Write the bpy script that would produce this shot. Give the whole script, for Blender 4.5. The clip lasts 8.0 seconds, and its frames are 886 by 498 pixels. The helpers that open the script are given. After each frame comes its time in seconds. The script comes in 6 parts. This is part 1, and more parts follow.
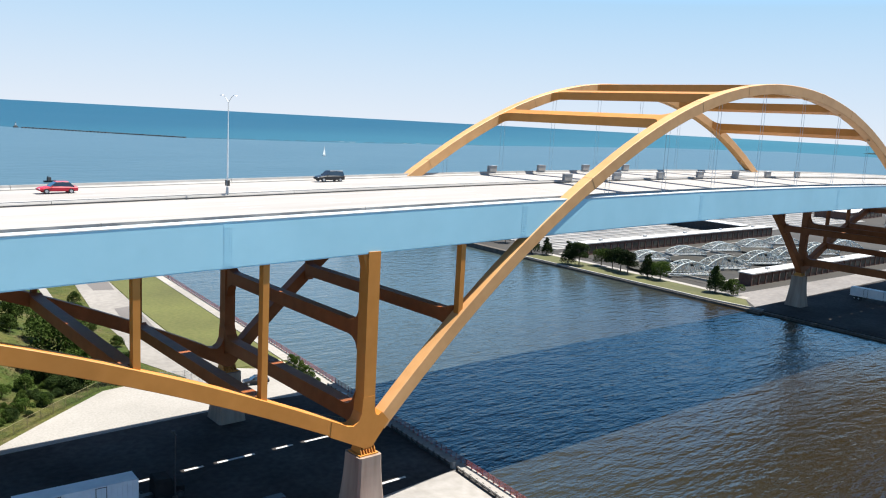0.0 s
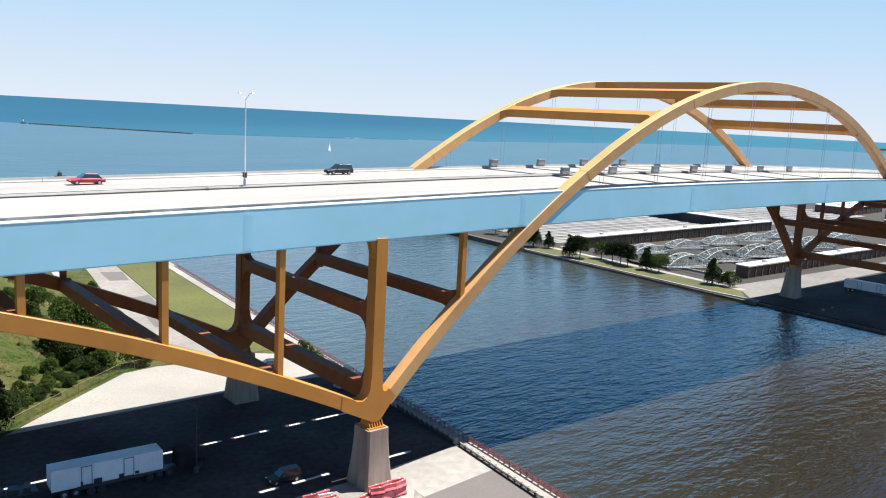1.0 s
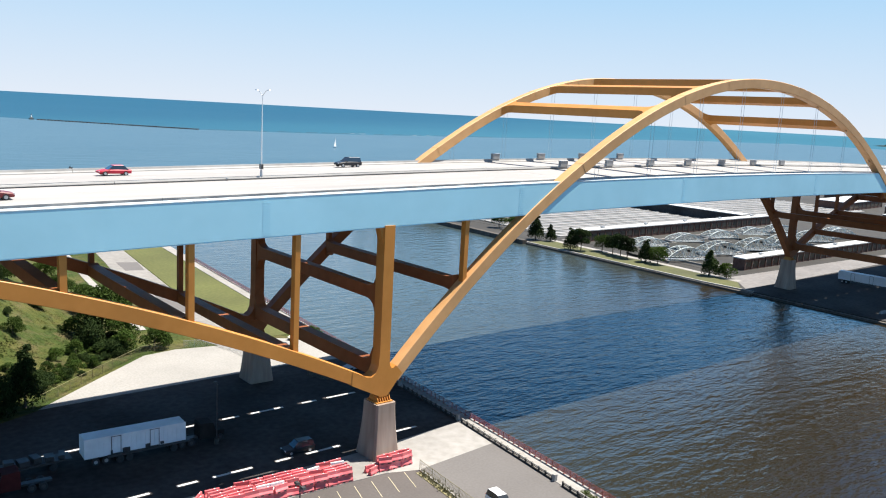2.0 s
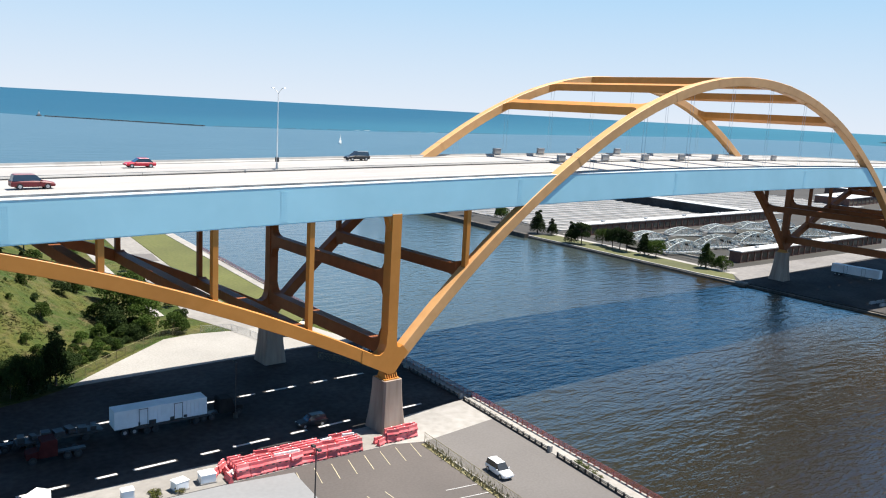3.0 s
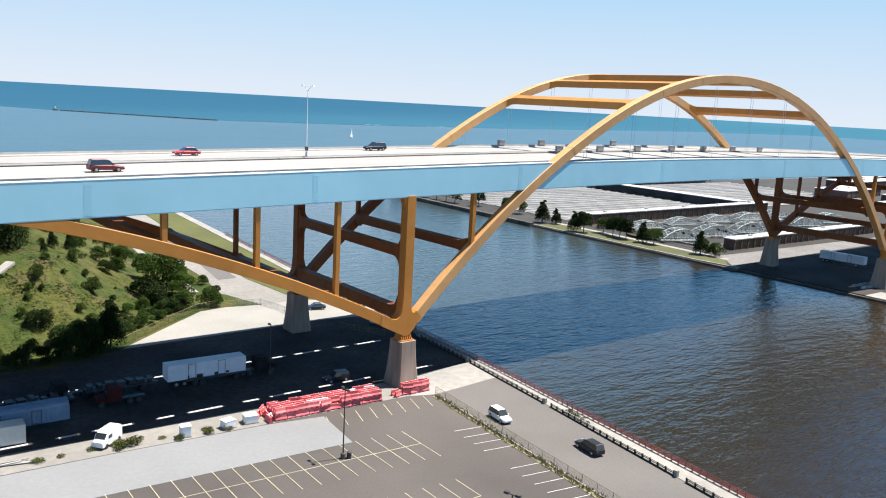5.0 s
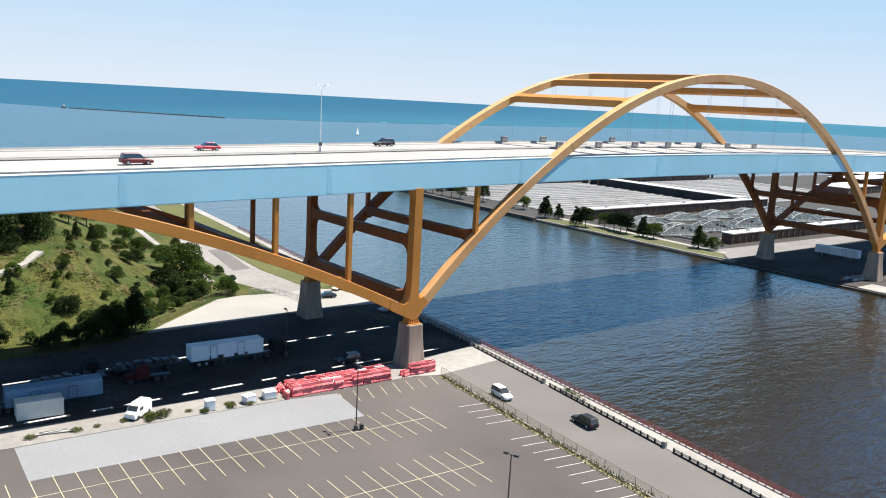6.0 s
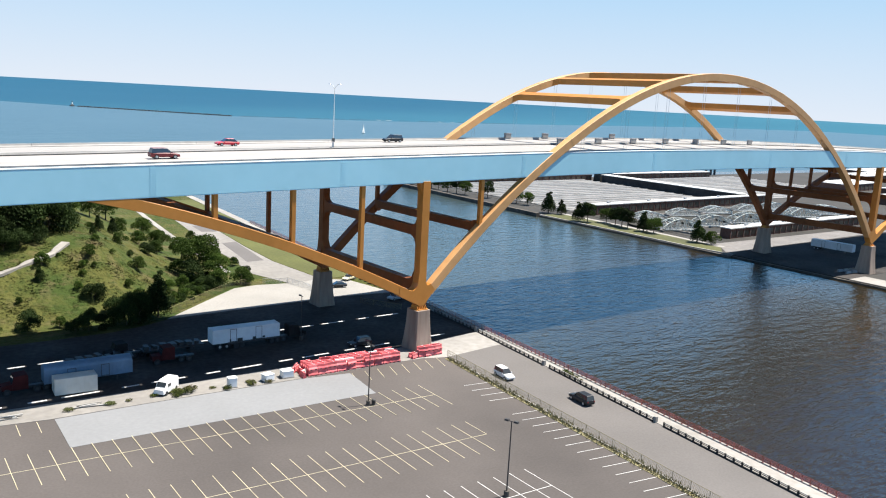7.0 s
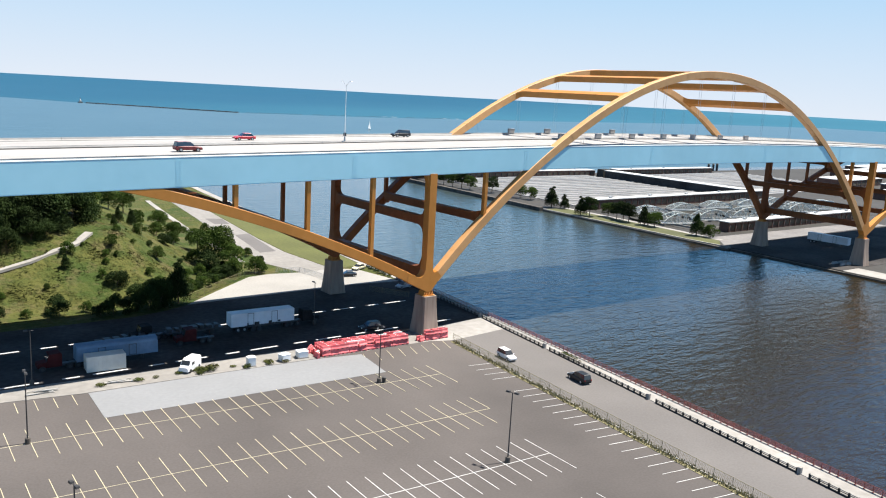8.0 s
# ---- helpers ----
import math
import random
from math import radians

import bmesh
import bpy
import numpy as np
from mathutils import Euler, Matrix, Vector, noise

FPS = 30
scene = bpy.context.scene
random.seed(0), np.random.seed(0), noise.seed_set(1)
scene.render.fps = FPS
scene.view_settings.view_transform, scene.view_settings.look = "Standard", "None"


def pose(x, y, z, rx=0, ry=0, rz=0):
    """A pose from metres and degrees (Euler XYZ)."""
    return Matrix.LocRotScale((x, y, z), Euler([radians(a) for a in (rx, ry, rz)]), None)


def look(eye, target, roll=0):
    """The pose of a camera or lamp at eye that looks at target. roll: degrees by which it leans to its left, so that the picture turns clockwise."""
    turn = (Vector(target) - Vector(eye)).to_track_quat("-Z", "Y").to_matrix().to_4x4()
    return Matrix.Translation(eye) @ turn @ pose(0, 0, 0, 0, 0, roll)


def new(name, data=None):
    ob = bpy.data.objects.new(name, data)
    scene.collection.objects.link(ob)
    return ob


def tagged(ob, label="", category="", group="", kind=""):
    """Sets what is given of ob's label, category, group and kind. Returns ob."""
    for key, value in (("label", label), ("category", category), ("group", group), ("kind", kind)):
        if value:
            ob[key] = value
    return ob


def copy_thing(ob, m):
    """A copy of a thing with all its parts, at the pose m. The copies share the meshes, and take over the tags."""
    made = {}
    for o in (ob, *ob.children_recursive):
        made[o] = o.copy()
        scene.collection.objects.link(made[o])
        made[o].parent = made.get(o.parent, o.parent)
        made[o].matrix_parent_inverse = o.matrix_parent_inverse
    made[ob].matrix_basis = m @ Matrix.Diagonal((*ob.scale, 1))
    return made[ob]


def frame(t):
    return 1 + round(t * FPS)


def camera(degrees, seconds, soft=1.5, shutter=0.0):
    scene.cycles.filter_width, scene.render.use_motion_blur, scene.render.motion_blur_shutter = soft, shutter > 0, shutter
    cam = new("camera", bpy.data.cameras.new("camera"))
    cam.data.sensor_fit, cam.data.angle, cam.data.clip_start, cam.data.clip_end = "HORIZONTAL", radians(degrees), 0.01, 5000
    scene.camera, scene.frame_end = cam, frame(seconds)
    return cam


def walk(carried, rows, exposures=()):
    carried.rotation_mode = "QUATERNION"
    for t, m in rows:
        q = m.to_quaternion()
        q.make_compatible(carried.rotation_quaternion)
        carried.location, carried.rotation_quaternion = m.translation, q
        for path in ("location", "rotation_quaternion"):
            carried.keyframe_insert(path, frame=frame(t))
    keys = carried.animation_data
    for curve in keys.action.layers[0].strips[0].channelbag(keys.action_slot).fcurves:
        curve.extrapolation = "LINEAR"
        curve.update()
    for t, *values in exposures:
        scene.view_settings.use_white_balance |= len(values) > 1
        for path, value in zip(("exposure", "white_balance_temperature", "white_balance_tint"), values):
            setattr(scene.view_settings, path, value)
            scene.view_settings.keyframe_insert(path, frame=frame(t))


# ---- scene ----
cam = camera(56.84, 8.0, soft=1.1)
ROWS = [
    (0.0, -52.48, -76.72, 48.22, -38.79, -8.98, -3.06),
    (0.5, -54.65, -79.53, 48.23, -38.64, -9.12, -3.06),
    (1.0, -56.84, -82.45, 48.22, -38.47, -9.26, -3.05),
    (1.5, -59.11, -85.49, 48.19, -38.29, -9.41, -3.05),
    (3.0, -66.60, -95.29, 48.17, -37.83, -9.79, -3.08),
    (3.5, -69.21, -98.71, 48.20, -37.66, -9.89, -3.08),
    (4.0, -71.90, -102.20, 48.23, -37.49, -10.00, -3.07),
    (4.5, -74.65, -105.73, 48.27, -37.34, -10.10, -3.08),
    (6.0, -82.95, -116.45, 48.38, -36.81, -10.37, -3.10),
    (6.5, -85.77, -120.04, 48.41, -36.64, -10.45, -3.09),
    (7.0, -88.57, -123.62, 48.42, -36.46, -10.52, -3.07),
    (7.5, -91.28, -127.13, 48.41, -36.28, -10.64, -3.07),
    (8.0, -93.93, -130.51, 48.41, -36.11, -10.76, -3.08),
]
walk(cam, [(t, pose(x, y, z, 90 + pitch, roll, yaw)) for t, x, y, z, yaw, pitch, roll in ROWS])

# ---- light: high summer sun from beyond the span, clear pale sky ----
SUN = Vector((5.0, -1.15, 11.5)).normalized()
world = bpy.data.worlds.new("world")
scene.world = world
world.use_nodes = True
wn = world.node_tree
sky = wn.nodes.new("ShaderNodeTexSky")
sky.sky_type = "NISHITA"
sky.sun_disc = False
sky.sun_elevation = math.asin(SUN.z)
sky.sun_rotation = math.atan2(SUN.x, SUN.y)
sky.air_density, sky.dust_density, sky.ozone_density = 1.0, 1.0, 1.0
# a pale haze lies along the horizon and gives way to the blue sky higher up
tc, sep = wn.nodes.new("ShaderNodeTexCoord"), wn.nodes.new("ShaderNodeSeparateXYZ")
wn.links.new(tc.outputs["Generated"], sep.inputs[0])
haze = wn.nodes.new("ShaderNodeValToRGB")
haze.color_ramp.elements[0].position, haze.color_ramp.elements[0].color = 0.0, (0.385, 0.425, 0.478, 1)
haze.color_ramp.elements[1].position, haze.color_ramp.elements[1].color = 0.14, (0.23, 0.355, 0.48, 1)
high = haze.color_ramp.elements.new(0.2)
high.color = (0.17, 0.46, 0.8, 1)
blue = haze.color_ramp.elements.new(0.33)
blue.color = (0.065, 0.29, 0.66, 1)
upper = haze.color_ramp.elements.new(0.46)
upper.color = (0.03, 0.14, 0.36, 1)
wn.links.new(sep.outputs["Z"], haze.inputs["Fac"])
rise = wn.nodes.new("ShaderNodeMapRange")
rise.interpolation_type = "SMOOTHSTEP"
rise.inputs["From Min"].default_value, rise.inputs["From Max"].default_value = 0.45, 0.7
wn.links.new(sep.outputs["Z"], rise.inputs["Value"])
back = wn.nodes["Background"]
low = wn.nodes.new("ShaderNodeBackground")
wn.links.new(haze.outputs["Color"], low.inputs["Color"])
low.inputs["Strength"].default_value = 0.81
wn.links.new(sky.outputs[0], back.inputs["Color"])
back.inputs["Strength"].default_value = 0.042
blend = wn.nodes.new("ShaderNodeMixShader")
wn.links.new(rise.outputs[0], blend.inputs[0])
wn.links.new(low.outputs[0], blend.inputs[1])
wn.links.new(back.outputs[0], blend.inputs[2])
wn.links.new(blend.outputs[0], wn.nodes["World Output"].inputs["Surface"])
sun = new("sun", bpy.data.lights.new("sun", "SUN"))
sun.data.energy, sun.data.angle, sun.data.color = 5.0, radians(0.53), (1.0, 0.95, 0.87)
sun.matrix_world = look(SUN * 100, (0, 0, 0))
scene.view_settings.exposure = 1.29


# ---- materials ----
def mat(name, a, b, rough=0.7, scale=1.0, big=0.05, bump=0.0, metal=0.0, spec=0.4, stain=0.25, stretch=(1, 1, 1), per_object=0.0, thin=0.0):
    """A surface that varies between colours a and b in its grain and, more broadly, in stains."""
    m = bpy.data.materials.new(name)
    m.use_nodes = True
    n, l = m.node_tree.nodes, m.node_tree.links
    p = n["Principled BSDF"]
    geo = n.new("ShaderNodeNewGeometry")
    mp = n.new("ShaderNodeMapping")
    mp.inputs["Scale"].default_value = stretch
    l.new(geo.outputs["Position"], mp.inputs["Vector"])
    fine, wide = n.new("ShaderNodeTexNoise"), n.new("ShaderNodeTexNoise")
    for t, s, d in ((fine, scale, 6), (wide, big, 4)):
        t.inputs["Scale"].default_value, t.inputs["Detail"].default_value = s, d
        l.new(mp.outputs[0], t.inputs["Vector"])
    mix = n.new("ShaderNodeMix")
    mix.data_type = "RGBA"
    ramp = n.new("ShaderNodeMapRange")
    ramp.inputs["From Min"].default_value, ramp.inputs["From Max"].default_value = 0.3, 0.7
    l.new(fine.outputs["Fac"], ramp.inputs["Value"])
    l.new(ramp.outputs[0], mix.inputs["Factor"])
    mix.inputs["A"].default_value, mix.inputs["B"].default_value = (*(0.86 * v for v in a), 1), (*(0.86 * v for v in b), 1)
    br = n.new("ShaderNodeMapRange")
    br.inputs["From Min"].default_value, br.inputs["From Max"].default_value = 0.3, 0.7
    br.inputs["To Min"].default_value, br.inputs["To Max"].default_value = 1 - stain, 1 + stain
    l.new(wide.outputs["Fac"], br.inputs["Value"])
    hsv = n.new("ShaderNodeHueSaturation")
    l.new(mix.outputs["Result"], hsv.inputs["Color"])
    if per_object:
        info, mr, mu = n.new("ShaderNodeObjectInfo"), n.new("ShaderNodeMapRange"), n.new("ShaderNodeMath")
        mr.inputs["To Min"].default_value, mr.inputs["To Max"].default_value = 1 - per_object, 1 + per_object
        l.new(info.outputs["Random"], mr.inputs["Value"])
        mu.operation = "MULTIPLY"
        l.new(mr.outputs[0], mu.inputs[0])
        l.new(br.outputs[0], mu.inputs[1])
        l.new(mu.outputs[0], hsv.inputs["Value"])
    else:
        l.new(br.outputs[0], hsv.inputs["Value"])
    l.new(hsv.outputs[0], p.inputs["Base Color"])
    p.inputs["Roughness"].default_value, p.inputs["Metallic"].default_value = rough, metal
    p.inputs["Specular IOR Level"].default_value = spec
    if thin:
        tr, ms = n.new("ShaderNodeBsdfTranslucent"), n.new("ShaderNodeMixShader")
        ms.inputs[0].default_value = thin
        l.new(hsv.outputs[0], tr.inputs["Color"])
        l.new(p.outputs[0], ms.inputs[1])
        l.new(tr.outputs[0], ms.inputs[2])
        l.new(ms.outputs[0], n["Material Output"].inputs["Surface"])
    if bump:
        bp = n.new("ShaderNodeBump")
        bp.inputs["Strength"].default_value, bp.inputs["Distance"].default_value = min(1.0, bump * 4), bump
        l.new(fine.outputs["Fac"], bp.inputs["Height"])
        l.new(bp.outputs[0], p.inputs["Normal"])
    return m


def water_mat(name, shallow, deep, wave, height, rough, spec=0.5, patch=0.012, tone_shift=None):
    m = bpy.data.materials.new(name)
    m.use_nodes = True
    n, l = m.node_tree.nodes, m.node_tree.links
    p = n["Principled BSDF"]
    geo = n.new("ShaderNodeNewGeometry")
    mp = n.new("ShaderNodeMapping")
    mp.inputs["Rotation"].default_value = (0, 0, radians(-22))
    mp.inputs["Scale"].default_value = (0.4, 1.0, 1.0)
    l.new(geo.outputs["Position"], mp.inputs["Vector"])
    w1, w2, w3 = (n.new("ShaderNodeTexNoise") for _ in range(3))
    for t, s, d in ((w1, wave, 3), (w2, wave * 0.3, 2), (w3, patch, 4)):
        t.inputs["Scale"].default_value, t.inputs["Detail"].default_value = s, d
        l.new(mp.outputs[0], t.inputs["Vector"])
    add = n.new("ShaderNodeMath")
    add.operation = "MULTIPLY_ADD"
    add.inputs[1].default_value = 1.5
    l.new(w2.outputs["Fac"], add.inputs[0])
    l.new(w1.outputs["Fac"], add.inputs[2])
    bp = n.new("ShaderNodeBump")
    bp.inputs["Strength"].default_value, bp.inputs["Distance"].default_value = 1.0, height
    l.new(add.outputs[0], bp.inputs["Height"])
    l.new(bp.outputs[0], p.inputs["Normal"])
    mix = n.new("ShaderNodeMix")
    mix.data_type = "RGBA"
    mr = n.new("ShaderNodeMapRange")
    mr.inputs["From Min"].default_value, mr.inputs["From Max"].default_value = 0.35, 0.65
    l.new(w3.outputs["Fac"], mr.inputs["Value"])
    l.new(mr.outputs[0], mix.inputs["Factor"])
    mix.inputs["A"].default_value, mix.inputs["B"].default_value = (*shallow, 1), (*deep, 1)
    l.new(mix.outputs["Result"], p.inputs["Base Color"])
    if tone_shift:
        # the base colour passes to a second tone along a turned axis
        sx, far, out = n.new("ShaderNodeSeparateXYZ"), n.new("ShaderNodeMapRange"), n.new("ShaderNodeMix")
        wob = n.new("ShaderNodeMath")
        wob.operation = "MULTIPLY_ADD"
        wob.inputs[1].default_value = tone_shift[3]
        out.data_type = "RGBA"
        far.interpolation_type = "SMOOTHSTEP"
        far.inputs["From Min"].default_value, far.inputs["From Max"].default_value = tone_shift[1], tone_shift[2]
        turn = n.new("ShaderNodeMapping")
        turn.inputs["Rotation"].default_value = (0, 0, radians(tone_shift[4]))
        l.new(geo.outputs["Position"], turn.inputs["Vector"])
        l.new(turn.outputs[0], sx.inputs[0])
        l.new(w3.outputs["Fac"], wob.inputs[0])
        l.new(sx.outputs["Y"], wob.inputs[2])
        l.new(wob.outputs[0], far.inputs["Value"])
        l.new(far.outputs[0], out.inputs["Factor"])
        l.new(mix.outputs["Result"], out.inputs["A"])
        out.inputs["B"].default_value = (*tone_shift[0], 1)
        l.new(out.outputs["Result"], p.inputs["Base Color"])
    p.inputs["Roughness"].default_value = rough
    p.inputs["IOR"].default_value = 1.35
    p.inputs["Specular IOR Level"].default_value = spec
    return m


def glass_mat(name, tint):
    m = mat(name, tint, tuple(c * 1.2 for c in tint), 0.08, 0.5, 0.05, spec=0.8, stain=0.05)
    return m


def meadow(name, gain, bump):
    """Rough grass: fresh green, yellow-green and straw in patches of several sizes."""
    m = bpy.data.materials.new(name)
    m.use_nodes = True
    n, l = m.node_tree.nodes, m.node_tree.links
    p = n["Principled BSDF"]
    geo = n.new("ShaderNodeNewGeometry")
    col = None
    tones = ((0.032, 0.05, 0.01), (0.068, 0.07, 0.018), (0.09, 0.075, 0.034), (0.024, 0.036, 0.009))
    for k, (scale, a, b) in enumerate(((0.07, 0.42, 0.58), (0.21, 0.5, 0.68), (0.9, 0.5, 0.75))):
        t, r, mx = n.new("ShaderNodeTexNoise"), n.new("ShaderNodeMapRange"), n.new("ShaderNodeMix")
        t.inputs["Scale"].default_value, t.inputs["Detail"].default_value, t.inputs["Roughness"].default_value = scale, 7, 0.62
        r.inputs["From Min"].default_value, r.inputs["From Max"].default_value = a, b
        mx.data_type = "RGBA"
        l.new(geo.outputs["Position"], t.inputs["Vector"])
        l.new(t.outputs["Fac"], r.inputs["Value"])
        l.new(r.outputs[0], mx.inputs["Factor"])
        mx.inputs["B"].default_value = (*(gain * c for c in tones[k + 1]), 1)
        if col is None:
            mx.inputs["A"].default_value = (*(gain * c for c in tones[0]), 1)
        else:
            l.new(col, mx.inputs["A"])
        col = mx.outputs["Result"]
    l.new(col, p.inputs["Base Color"])
    p.inputs["Roughness"].default_value, p.inputs["Specular IOR Level"].default_value = 0.95, 0.15
    if bump:
        t, bp = n.new("ShaderNodeTexNoise"), n.new("ShaderNodeBump")
        t.inputs["Scale"].default_value, t.inputs["Detail"].default_value = 0.7, 6
        l.new(geo.outputs["Position"], t.inputs["Vector"])
        bp.inputs["Strength"].default_value, bp.inputs["Distance"].default_value = 0.9, bump * 4
        l.new(t.outputs["Fac"], bp.inputs["Height"])
        l.new(bp.outputs[0], p.inputs["Normal"])
    return m


